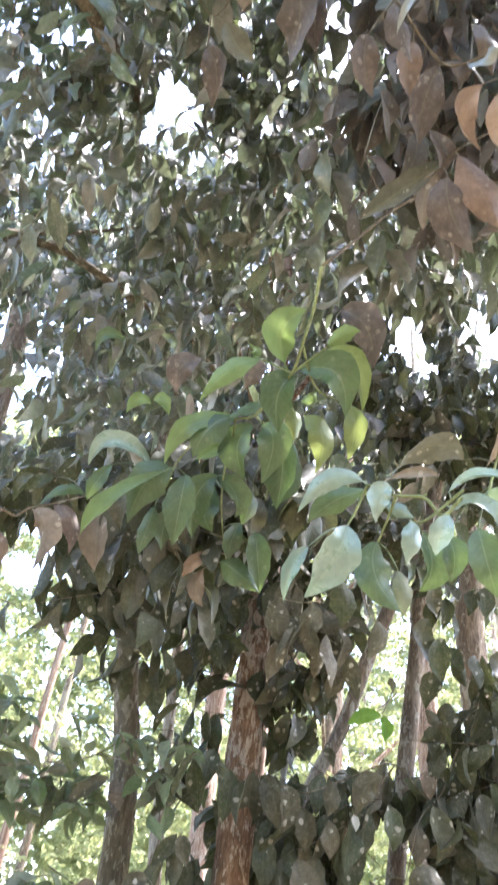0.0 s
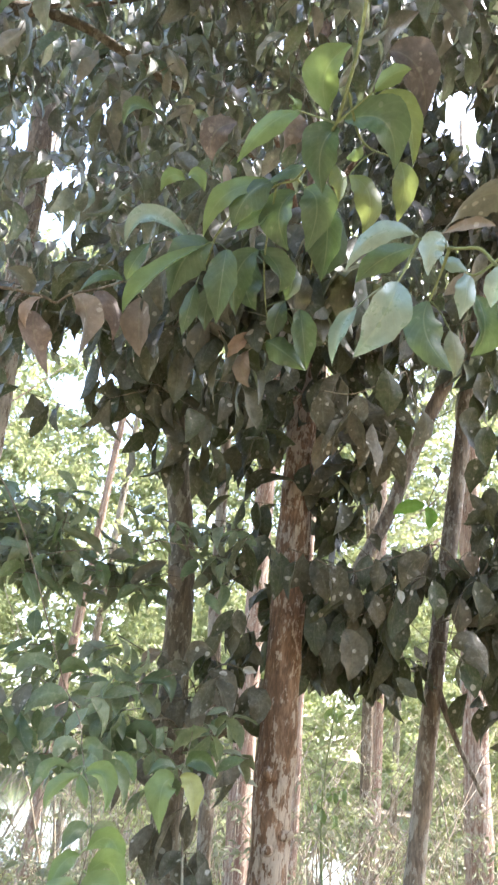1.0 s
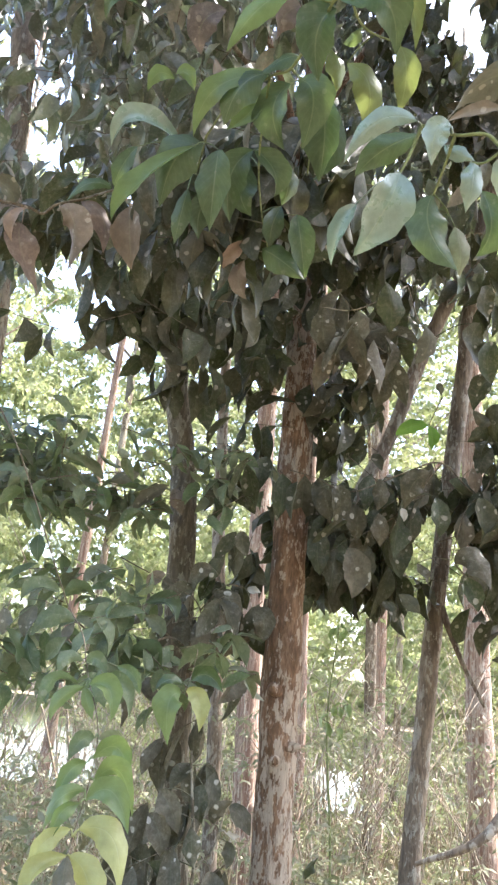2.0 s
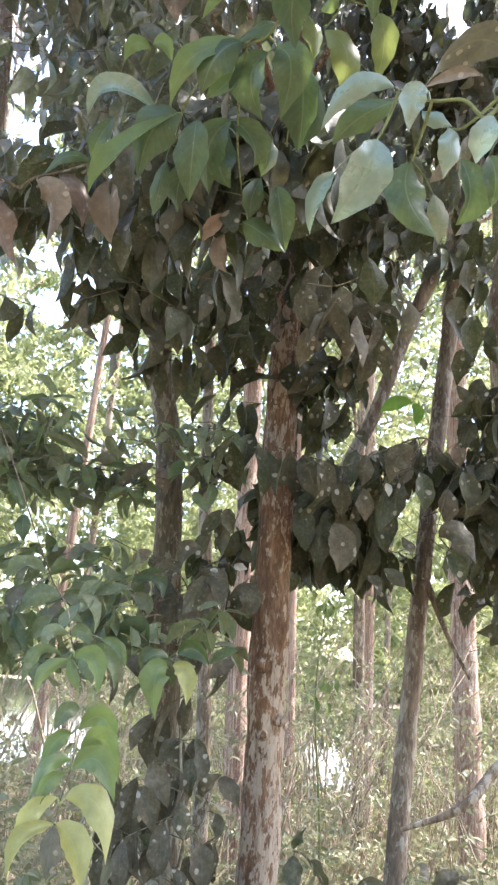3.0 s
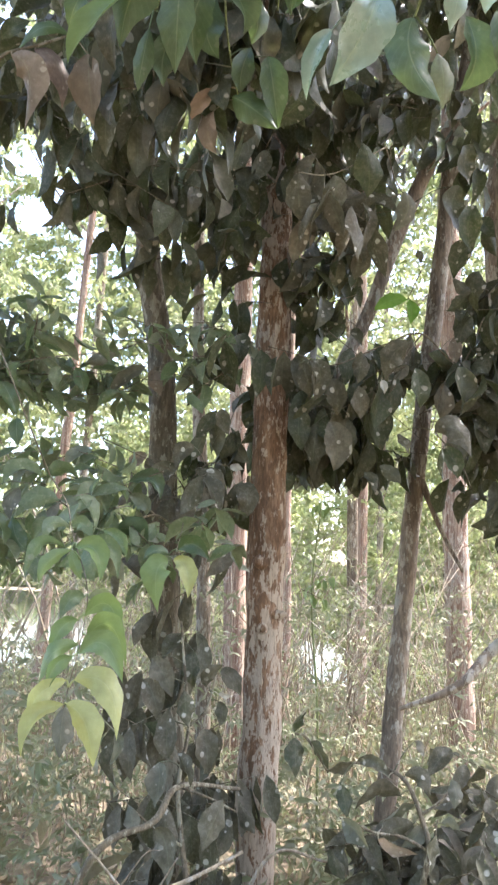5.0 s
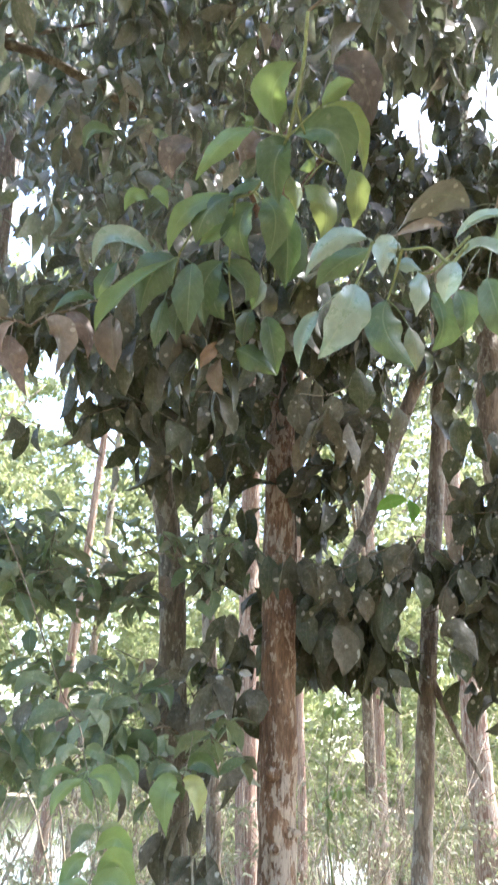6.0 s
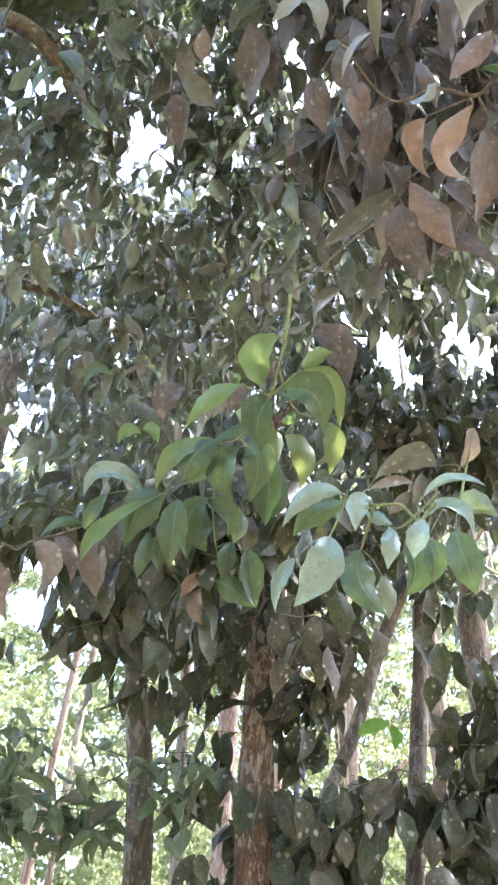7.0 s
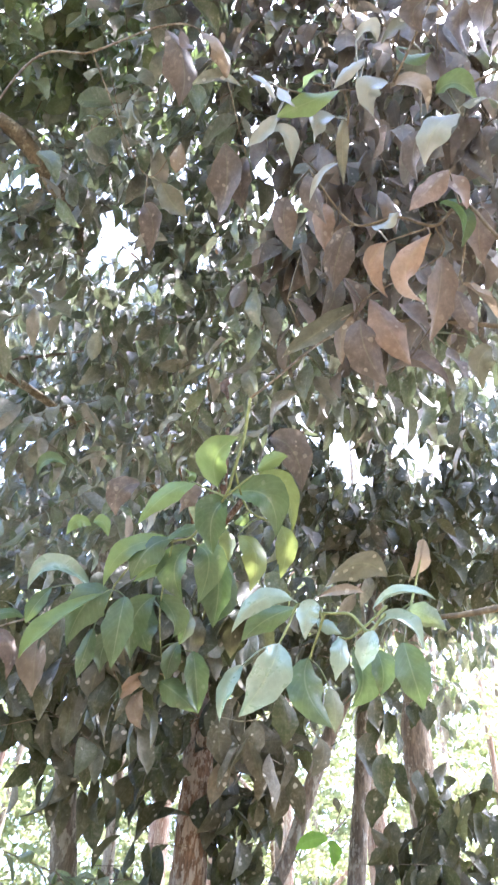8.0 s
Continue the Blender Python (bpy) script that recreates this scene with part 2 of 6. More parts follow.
def ground_material():
    m = Nodes("forest floor")
    geo = m.add("ShaderNodeNewGeometry")
    pos = geo.outputs["Position"]
    col = m.ramp(m.noise(pos, 1.3, 6.0), [(0.3, (0.11, 0.085, 0.055)), (0.5, (0.2, 0.16, 0.1)), (0.7, (0.15, 0.17, 0.07))])
    col = m.mix(m.ramp(m.noise(pos, 28.0, 5.0, 0.7), [(0.4, 0.0), (0.62, 0.8)]), col, (0.27, 0.2, 0.13))
    b = m.add("ShaderNodeBsdfPrincipled")
    m.join(col, b.inputs["Base Color"])
    b.inputs["Roughness"].default_value = 0.95
    bump = m.add("ShaderNodeBump")
    bump.inputs["Strength"].default_value = 1.0
    bump.inputs["Distance"].default_value = 0.03
    m.join(m.noise(pos, 22.0, 6.0, 0.7), bump.inputs["Height"])
    m.join(bump.outputs[0], b.inputs["Normal"])
    m.join(b.outputs[0], m.out.inputs[0])
    return m.mat


def water_material():
    m = Nodes("pond water")
    geo = m.add("ShaderNodeNewGeometry")
    b = m.add("ShaderNodeBsdfPrincipled")
    b.inputs["Base Color"].default_value = (0.03, 0.035, 0.03, 1)
    b.inputs["Roughness"].default_value = 0.04
    b.inputs["IOR"].default_value = 1.33
    bump = m.add("ShaderNodeBump")
    bump.inputs["Strength"].default_value = 0.15
    bump.inputs["Distance"].default_value = 0.02
    m.join(m.noise(geo.outputs["Position"], 3.0, 3.0), bump.inputs["Height"])
    m.join(bump.outputs[0], b.inputs["Normal"])
    m.join(b.outputs[0], m.out.inputs[0])
    return m.mat


GROUND, WATER = ground_material(), water_material()

# ---- builders ----
rng = np.random.default_rng(7)


def thing(name, at, label, category, group=""):
    """An empty at the base of a thing."""
    ob = new(name)
    ob.location = at
    ob.empty_display_size = 0.1
    tagged(ob, label, category, group)
    return ob


def hang(ob, parent):
    """Make ob, whose matrix is in world metres, a part of parent."""
    ob.parent = parent
    if parent.type == "EMPTY":
        ob.matrix_parent_inverse = Matrix.Translation(-parent.location)
    return ob


def mesh_from(name, verts, faces, mat, uvs=None, smooth=True):
    """A mesh from arrays of corners and of quads, with a corner map if given."""
    me = bpy.data.meshes.new(name)
    verts, faces = np.asarray(verts, np.float32), np.asarray(faces, np.int32)
    n, k = faces.shape
    me.vertices.add(len(verts))
    me.vertices.foreach_set("co", verts.ravel())
    me.loops.add(n * k)
    me.loops.foreach_set("vertex_index", faces.ravel())
    me.polygons.add(n)
    me.polygons.foreach_set("loop_start", np.arange(0, n * k, k, dtype=np.int32))
    if uvs is not None:
        layer = me.uv_layers.new(name="UVMap")
        layer.data.foreach_set("uv", np.asarray(uvs, np.float32)[faces.ravel()].ravel())
    me.update(calc_edges=True)
    if smooth:
        me.polygons.foreach_set("use_smooth", np.ones(n, bool))
    me.materials.append(mat)
    return me


def smooth_path(points, n):
    """n points on a Catmull-Rom curve through points."""
    p = np.asarray(points, float)
    if len(p) == 2:
        return p[0] + np.linspace(0, 1, n)[:, None] * (p[1] - p[0])
    q = np.vstack([2 * p[0] - p[1], p, 2 * p[-1] - p[-2]])
    out = []
    for s in np.linspace(0, len(p) - 1 - 1e-6, n):
        i, u = int(s), s - int(s)
        a, b, c, d = q[i:i + 4]
        out.append(0.5 * (2 * b + (c - a) * u + (2 * a - 5 * b + 4 * c - d) * u * u + (3 * b - a - 3 * c + d) * u ** 3))
    return np.array(out)


def tube(points, radii, rings=24, sides=10, rough=0.0, grain=8.0):
    """Corners and quads of a round stem along points; rough: the share of the radius by which the bark swells and sinks."""
    p = smooth_path(points, rings)
    r = np.interp(np.linspace(0, 1, rings), np.linspace(0, 1, len(radii)), radii)
    t = np.gradient(p, axis=0)
    t /= np.linalg.norm(t, axis=1)[:, None]
    ref = np.array((0.0, 1.0, 0.0)) if abs(t[:, 1]).mean() < 0.8 else np.array((1.0, 0.0, 0.0))
    u = np.cross(t, ref)
    u /= np.linalg.norm(u, axis=1)[:, None]
    w = np.cross(t, u)
    verts = np.empty((rings, sides, 3))
    for j in range(sides):
        a = 2 * math.pi * j / sides
        ring = p + r[:, None] * (math.cos(a) * u + math.sin(a) * w)
        if rough:
            for i in range(rings):
                x, y, z = ring[i]
                k = noise.noise((x * grain, y * grain, z * grain * 0.35)) + 0.5 * noise.noise((x * grain * 3, y * grain * 3, z * grain))
                ring[i] += (ring[i] - p[i]) * k * rough
        verts[:, j] = ring
    faces = [(i * sides + j, i * sides + (j + 1) % sides, (i + 1) * sides + (j + 1) % sides, (i + 1) * sides + j) for i in range(rings - 1) for j in range(sides)]
    # closed ends
    flat = verts.reshape(-1, 3)
    a, b = len(flat), len(flat) + 1
    flat = np.vstack([flat, p[0], p[-1]])
    for j in range(0, sides, 2):
        faces.append(((j + 2) % sides, (j + 1) % sides, j, a))
        k = (rings - 1) * sides
        faces.append((k + j, k + (j + 1) % sides, k + (j + 2) % sides, b))
    return flat, faces


def stick(name, parent, points, radii, mat, rings=24, sides=10, rough=0.0, grain=8.0, label=""):
    """One stem as a part of parent."""
    v, f = tube(points, radii, rings, sides, rough, grain)
    ob = hang(new(name, mesh_from(name, v, f, mat)), parent)
    return tagged(ob, label)


def joined_sticks(name, parent, sticks, mat):
    """Several thin stems in one mesh, each (points, radii)."""
    vs, fs, k = [], [], 0
    for points, radii in sticks:
        v, f = tube(points, radii, 3 if len(points) < 3 else 6, 4)
        vs.append(v)
        fs.append(np.asarray(f) + k)
        k += len(v)
    ob = new(name, mesh_from(name, np.vstack(vs), np.vstack(fs), mat))
    return hang(ob, parent) if parent else ob


def outline(s, k, tip=1.0):
    """Half the width of a leaf along its length: broadest below the middle, drawn out to a point."""
    half = 0.5 * np.sin(math.pi * s ** k) ** 0.8 * (1 - 0.5 * tip * np.clip((s - 0.62) / 0.38, 0, 1) ** 1.2)
    half[0], half[-1] = 0.012, 0.004
    return half


def blade(rows, cols, curl, fold, wave, seed, tip=1.0):
    """A leaf of length and width 1, along y, face to z: corners, quads, map. curl in degrees over the length, fold the rise of the edges."""
    r = np.random.default_rng(seed)
    s = np.linspace(0, 1, rows) ** 0.92
    half = outline(s, r.uniform(0.88, 1.04), tip)
    a = radians(curl) * (s - 0.25) * np.where(s > 0.25, 1, 0.3)
    step = np.diff(s)
    y = np.concatenate([[0], np.cumsum(np.cos((a[1:] + a[:-1]) / 2) * step)])
    z = np.concatenate([[0], np.cumsum(-np.sin((a[1:] + a[:-1]) / 2) * step)])
    u = np.linspace(-1, 1, cols)
    ph = r.uniform(0, 6.3, 2)
    sickle, twist = r.normal(0, 0.11), r.normal(0, 0.32)
    x = half[:, None] * u[None, :]
    lift = fold * (np.abs(u) ** 1.4)[None, :] * half[:, None] + wave * 0.07 * np.abs(u)[None, :] * np.sin(s[:, None] * 9 + np.where(u[None, :] > 0, ph[0], ph[1])) * np.sin(math.pi * s[:, None])
    c, d = np.cos(twist * s)[:, None], np.sin(twist * s)[:, None]
    x, lift = x * c - lift * 0.5 * d, lift * c + x * d * 0.5
    x = x + (sickle * np.sin(math.pi * s))[:, None]
    v = np.stack([x, np.broadcast_to(y[:, None], x.shape), z[:, None] + lift], -1).reshape(-1, 3)
    f = [(i * cols + j, i * cols + j + 1, (i + 1) * cols + j + 1, (i + 1) * cols + j) for i in range(rows - 1) for j in range(cols - 1)]
    uv = np.stack([np.broadcast_to(0.5 + 0.5 * u[None, :], x.shape), np.broadcast_to(s[:, None], x.shape)], -1).reshape(-1, 2)
    return v, np.array(f), uv


def leaf_piece(parent, mat, row, seed, stalk=None):
    """One leaf of its own along a bent rib from foot to tip, folded and waved, with its stalk back to the twig."""
    foot, mid, tip = np.array(row[:3]), np.array(row[3:6]), np.array(row[6:9])
    width, turn = row[9], row[10]
    r = np.random.default_rng(seed)
    rows, cols = 18, 7
    s = np.linspace(0, 1, rows)
    bend = 2 * mid - (foot + tip) / 2
    rib = ((1 - s) ** 2)[:, None] * foot + (2 * s * (1 - s))[:, None] * bend + (s ** 2)[:, None] * tip
    axis = unit(np.gradient(rib, axis=0))
    face = np.array((0.0, -0.9, -0.15)) + r.normal(0, 0.12, 3)
    face = unit(face - axis * (axis @ face)[:, None])
    across = np.cross(axis, face)
    a = radians(turn) + r.normal(0, 0.5) * s
    side = across * np.cos(a)[:, None] + face * np.sin(a)[:, None]
    up = face * np.cos(a)[:, None] - across * np.sin(a)[:, None]
    half = outline(s, r.uniform(0.86, 1.04), 0.8) * min(width, 0.52 * float(np.linalg.norm(np.diff(rib, axis=0), axis=1).sum()))
    u = np.linspace(-1, 1, cols)
    fold = (0.5, -0.42, 0.28, 0.75, -0.25)[seed % 5]
    ph = r.uniform(0, 6.3, 2)
    wave = 0.085 * width * np.abs(u)[None, :] * np.sin(s[:, None] * r.uniform(7, 12) + np.where(u[None, :] > 0, ph[0], ph[1])) * np.sin(math.pi * s)[:, None]
    lift = fold * (np.abs(u) ** 1.4)[None, :] * half[:, None] + wave
    nick = 1 + 0.06 * np.sin(s[:, None] * 23 + ph[0]) * np.abs(u)[None, :] ** 3
    v = rib[:, None] + side[:, None] * (half[:, None] * u[None, :] * nick)[..., None] + up[:, None] * lift[..., None]
    v = v.reshape(-1, 3) - foot
    f = np.array([(i * cols + j, i * cols + j + 1, (i + 1) * cols + j + 1, (i + 1) * cols + j) for i in range(rows - 1) for j in range(cols - 1)])
    uv = np.stack([np.broadcast_to(0.5 + 0.5 * u[None, :], (rows, cols)), np.broadcast_to(s[:, None], (rows, cols))], -1).reshape(-1, 2)
    if stalk is not None:
        sv, sf = tube(np.asarray(stalk) - foot, [0.0022, 0.0014], 6, 4)
        f = np.vstack([f, np.asarray(sf) + len(v)])
        uv = np.vstack([uv, np.tile((0.5, 0.0), (len(sv), 1))])
        v = np.vstack([v, sv])
    ob = new("leaf", mesh_from("leaf", v, f, mat, uv))
    ob.parent = parent
    ob.location = foot
    return ob


def branch_of(parent, key, radius=0.004, mat="twig", reach=(), label=""):
    """A branch of a tree: its stem, its side twigs and its large leaves, each a piece of its own."""
    stems = [list(c) for c in STEMS[key]]
    line = np.vstack([smooth_path(c, 14) for c in stems])
    stems[0] = list(reach[:-1]) + stems[0] if reach else stems[0]
    stem = stick("branch", parent, stems[0], [radius * (2 if reach else 1.2), radius * 0.7], BARK[mat], 8 * len(stems[0]), 7, label=label)
    for c in stems[1:]:
        v, f = tube(c, [radius * 0.9, radius * 0.55], 8 * len(c), 6)
        new("twig", mesh_from("twig", v, f, BARK[mat])).parent = stem
    k = 0
    for m, rows in LEAVES[key]:
        for row in rows:
            k += 1
            b = np.array(row[:3])
            d = np.linalg.norm(line - b, axis=1)
            near = line[d.argmin()]
            stalk = None
            if 0.008 < d.min() < 0.2:
                stalk = [near, (b + near) / 2 + np.array((0, 0, 0.12 * d.min())), b]
            leaf_piece(stem, LEAF[m], row, k * 13 + len(key), stalk)
    return stem


def unit(a):
    return a / np.maximum(np.linalg.norm(a, axis=-1, keepdims=True), 1e-9)


def leaf_mass(name, parent, mat, pos, axis, face, size, slim=0.42, rows=6, cols=3, curl=42, label="", fold=0.22):
    """Many leaves in one mesh."""
    n = len(pos)
    axis = unit(axis)
    face = unit(face - axis * (face * axis).sum(1, keepdims=True))
    side = np.cross(axis, face)
    kinds = [blade(rows, cols, curl * (0.4 + 0.4 * k), fold, 0.5, k, 0.45) for k in range(4)]
    pick = rng.integers(0, 4, n)
    wide = size * slim * rng.uniform(0.8, 1.2, n)
    vs, fs, us, off = [], [], [], 0
    for k, (v, f, uv) in enumerate(kinds):
        i = np.nonzero(pick == k)[0]
        if not len(i):
            continue
        w = pos[i, None] + side[i, None] * (v[None, :, :1] * wide[i, None, None]) + axis[i, None] * (v[None, :, 1:2] * size[i, None, None]) + face[i, None] * (v[None, :, 2:] * size[i, None, None])
        vs.append(w.reshape(-1, 3))
        fs.append((f[None] + (np.arange(len(i)) * len(v))[:, None, None] + off).reshape(-1, 4))
        us.append(np.tile(uv, (len(i), 1)))
        off += len(i) * len(v)
    ob = new(name, mesh_from(name, np.vstack(vs), np.vstack(fs), mat, np.vstack(us)))
    if parent:
        hang(ob, parent)
    tagged(ob, label, kind="stuff")
    return ob


def loose_leaves(parent, mat, pos, axis, face, size, slim):
    """Leaves as pieces of their own, on six shared meshes."""
    kinds = []
    for k in range(6):
        v, f, uv = blade(9, 5, 10 + 10 * k, (0.24, -0.2, 0.14, 0.34, -0.1, 0.28)[k], 0.6, 40 + k, 0.45)
        kinds.append(mesh_from("leaf", v * np.array((slim, 1, 1)), f, mat, uv))
    axis = unit(axis)
    face = unit(face - axis * (face * axis).sum(1, keepdims=True))
    side = np.cross(axis, face)
    base = Matrix.Translation(-parent.location)
    for i in range(len(pos)):
        ob = new("leaf", kinds[int(rng.integers(0, 6))])
        ob.parent = parent
        m = Matrix((side[i], axis[i], face[i])).transposed().to_4x4()
        ob.matrix_basis = base @ Matrix.Translation(pos[i]) @ m @ Matrix.Scale(float(size[i]), 4)


# leaf openings cut to the camera's view: point on line, direction's end, radius, reach along it
VIEW_GAPS = []


def outside_view_gaps(p):
    """Which of the points lie in none of the openings cut along the camera's view."""
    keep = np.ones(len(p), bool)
    for a, b, r, far in VIEW_GAPS:
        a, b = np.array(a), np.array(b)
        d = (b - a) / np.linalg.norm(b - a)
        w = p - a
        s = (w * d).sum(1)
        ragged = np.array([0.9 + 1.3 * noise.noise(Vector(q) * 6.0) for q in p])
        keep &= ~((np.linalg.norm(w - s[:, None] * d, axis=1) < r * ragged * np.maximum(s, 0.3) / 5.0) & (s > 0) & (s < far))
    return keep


def sprays(centres, leaves, length, droop, size, spread=0.5):
    """Leaves set along short twigs at centres: returns places, axes, faces, sizes, and the twigs' ends."""
    n = len(centres)
    az = rng.uniform(0, 2 * math.pi, n)
    d = unit(np.stack([np.cos(az), np.sin(az), rng.normal(-0.15, 0.3, n)], 1))
    a = centres - d * length / 2
    b = centres + d * length / 2
    s = np.tile(np.linspace(0.08, 1, leaves), n)
    i = np.repeat(np.arange(n), leaves)
    pos = a[i] + d[i] * (s * length)[:, None] + rng.normal(0, 0.01, (n * leaves, 3))
    lat = unit(np.cross(d, (0, 0, 1)))[i] * np.where(np.arange(n * leaves) % 2, 1, -1)[:, None]
    axis = unit(d[i] * 0.5 + lat * 0.8 + np.array((0, 0, -1)) * (droop * rng.uniform(0.4, 1.5, n * leaves))[:, None] + rng.normal(0, spread * 0.5, (n * leaves, 3)))
    face = unit(np.array((0, 0, 1.0)) + rng.normal(0, spread, (n * leaves, 3)) + np.array((0, -0.5, 0)))
    return pos, axis, face, rng.uniform(size[0], size[1], n * leaves), list(zip(a, b))


def foliage(name, parent, mat, centres, leaves=7, length=0.3, droop=0.8, size=(0.08, 0.13), slim=0.42, rows=6, label="", twigs=True, spread=0.5, gaps=True, cols=3, pieces=False):
    """A crown, or part of one, of leafy twigs."""
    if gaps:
        centres = centres[outside_view_gaps(centres)]
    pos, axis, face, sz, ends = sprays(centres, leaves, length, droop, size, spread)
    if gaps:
        k = outside_view_gaps(pos + axis * sz[:, None] * 0.5)
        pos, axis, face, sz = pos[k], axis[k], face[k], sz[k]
    if pieces:
        loose_leaves(parent, mat, pos[:300], axis[:300], face[:300], sz[:300], slim)
        pos, axis, face, sz = pos[300:], axis[300:], face[300:], sz[300:]
    if len(pos):
        leaf_mass(name, parent, mat, pos, axis, face, sz, slim, rows, cols, label=label)
    if twigs:
        tagged(joined_sticks("twig", parent, [([a, b], [0.0022, 0.001]) for a, b in ends], BARK["twig"]), kind="stuff")


def cloud(n, centre, radius, lump=1.2, cut=0.0):
    """Points in an ellipsoid, thinned by lumpy noise so that the outline is uneven."""
    out = []
    c, r = np.array(centre), np.array(radius)
    while len(out) < n:
        q = rng.uniform(-1, 1, (n, 3))
        q = q[(q * q).sum(1) < 1]
        for p in c + q * r:
            if noise.noise(Vector(p) * lump) > cut + rng.uniform(-0.35, 0.15):
                out.append(p)
                if len(out) == n:
                    break
    return np.array(out)


# leaves of each branch: foot, middle and tip of its rib (x y z each), width, turn about its length
LEAVES = {}
LEAVES.setdefault('green', []).append(('young', [
    (0.093, 1.174, 2.792, 0.079, 1.113, 2.823, 0.12, 1.078, 2.857, 0.071, 15),
    (0.176, 1.169, 2.848, 0.205, 1.131, 2.856, 0.238, 1.118, 2.861, 0.037, -20),
    (0.044, 1.234, 2.846, -0.017, 1.237, 2.803, -0.072, 1.291, 2.747, 0.049, -23),
    (0.02, 1.387, 2.793, -0.089, 1.381, 2.746, -0.131, 1.442, 2.674, 0.049, -8),
    (-0.001, 1.435, 2.78, -0.027, 1.441, 2.738, -0.066, 1.459, 2.71, 0.047, 6),
    (-0.132, 1.485, 2.683, -0.238, 1.494, 2.583, -0.29, 1.538, 2.518, 0.052, -23),
    (0.029, 1.265, 2.872, 0.033, 1.24, 2.877, 0.009, 1.226, 2.883, 0.035, -24),
    (0.146, 1.283, 2.787, 0.166, 1.265, 2.784, 0.174, 1.249, 2.793, 0.036, -21),
]))
LEAVES.setdefault('green', []).append(('young', [
    (-0.224, 1.656, 3.008, -0.261, 1.634, 2.999, -0.283, 1.656, 2.962, 0.038, 23),
    (-0.22, 1.65, 3.016, -0.191, 1.638, 3.01, -0.171, 1.66, 2.98, 0.038, 22),
]))
LEAVES.setdefault('green', []).append(('lime', [
    (0.185, 1.2, 2.873, 0.247, 1.197, 2.83, 0.277, 1.26, 2.764, 0.049, -16),
    (0.121, 1.276, 2.768, 0.141, 1.283, 2.73, 0.141, 1.308, 2.695, 0.052, 15),
    (0.16, 1.332, 2.79, 0.207, 1.336, 2.743, 0.204, 1.391, 2.677, 0.067, 18),
    (0.257, 1.301, 2.813, 0.273, 1.313, 2.762, 0.27, 1.361, 2.706, 0.052, 4),
]))
LEAVES.setdefault('green', []).append(('green', [
    (0.129, 1.211, 2.81, 0.205, 1.185, 2.793, 0.238, 1.242, 2.73, 0.083, -13),
    (0.119, 1.205, 2.787, 0.091, 1.22, 2.738, 0.104, 1.271, 2.68, 0.072, -16),
    (0.068, 1.361, 2.825, 0.031, 1.354, 2.802, -0.012, 1.375, 2.775, 0.035, -20),
    (0.008, 1.37, 2.782, -0.043, 1.37, 2.742, -0.07, 1.416, 2.684, 0.086, -3),
    (0.071, 1.359, 2.764, 0.102, 1.361, 2.722, 0.09, 1.421, 2.648, 0.085, -1),
    (0.055, 1.409, 2.798, 0.025, 1.424, 2.742, 0.056, 1.469, 2.684, 0.103, -12),
    (0.126, 1.436, 2.793, 0.137, 1.46, 2.716, 0.136, 1.515, 2.647, 0.077, -17),
    (0.153, 1.468, 2.815, 0.156, 1.502, 2.725, 0.126, 1.546, 2.674, 0.055, 9),
]))
LEAVES.setdefault('green', []).append(('green', [
    (-0.115, 1.499, 2.7, -0.167, 1.492, 2.654, -0.195, 1.548, 2.571, 0.101, 11),
    (-0.082, 1.505, 2.696, -0.084, 1.52, 2.623, -0.086, 1.577, 2.542, 0.076, -19),
    (-0.011, 1.543, 2.734, -0.054, 1.554, 2.668, -0.047, 1.61, 2.59, 0.072, -2),
    (-0.006, 1.543, 2.735, 0.04, 1.549, 2.689, 0.045, 1.579, 2.646, 0.069, -5),
    (0.057, 1.565, 2.739, 0.074, 1.577, 2.684, 0.064, 1.603, 2.644, 0.06, 19),
    (-0.147, 1.596, 2.656, -0.157, 1.609, 2.59, -0.166, 1.638, 2.54, 0.043, 1),
    (-0.268, 1.573, 2.738, -0.296, 1.578, 2.684, -0.31, 1.6, 2.645, 0.04, -3),
    (0.065, 1.678, 2.693, 0.048, 1.686, 2.642, 0.048, 1.709, 2.602, 0.05, 8),
]))
LEAVES.setdefault('green', []).append(('green', [
    (0.103, 1.669, 2.669, 0.118, 1.679, 2.601, 0.135, 1.721, 2.532, 0.06, 4),
    (0.03, 1.729, 2.606, 0.073, 1.719, 2.578, 0.136, 1.738, 2.541, 0.072, -16),
    (-0.025, 1.59, 2.754, -0.032, 1.613, 2.676, -0.001, 1.644, 2.634, 0.076, 12),
    (-0.093, 1.649, 2.694, -0.12, 1.654, 2.641, -0.118, 1.687, 2.587, 0.058, 13),
    (-0.33, 1.616, 3.184, -0.382, 1.59, 3.171, -0.404, 1.619, 3.131, 0.04, -10),
]))
LEAVES.setdefault('green', []).append(('pale', [
    (-0.174, 1.54, 2.736, -0.265, 1.488, 2.745, -0.313, 1.522, 2.69, 0.052, -4),
]))
LEAVES.setdefault('green', []).append(('dark', [
    (-0.055, 1.65, 2.788, -0.075, 1.678, 2.692, -0.061, 1.723, 2.633, 0.089, 22),
    (0.035, 1.715, 2.747, 0.01, 1.723, 2.693, 0.024, 1.757, 2.638, 0.09, 14),
    (0.109, 1.691, 2.783, 0.093, 1.703, 2.722, 0.108, 1.744, 2.659, 0.08, -11),
    (-0.196, 1.655, 2.779, -0.235, 1.661, 2.712, -0.229, 1.715, 2.636, 0.079, -9),
]))
LEAVES.setdefault('green', []).append(('orange', [
    (-0.009, 1.747, 2.634, -0.043, 1.747, 2.594, -0.059, 1.761, 2.563, 0.035, 7),
]))
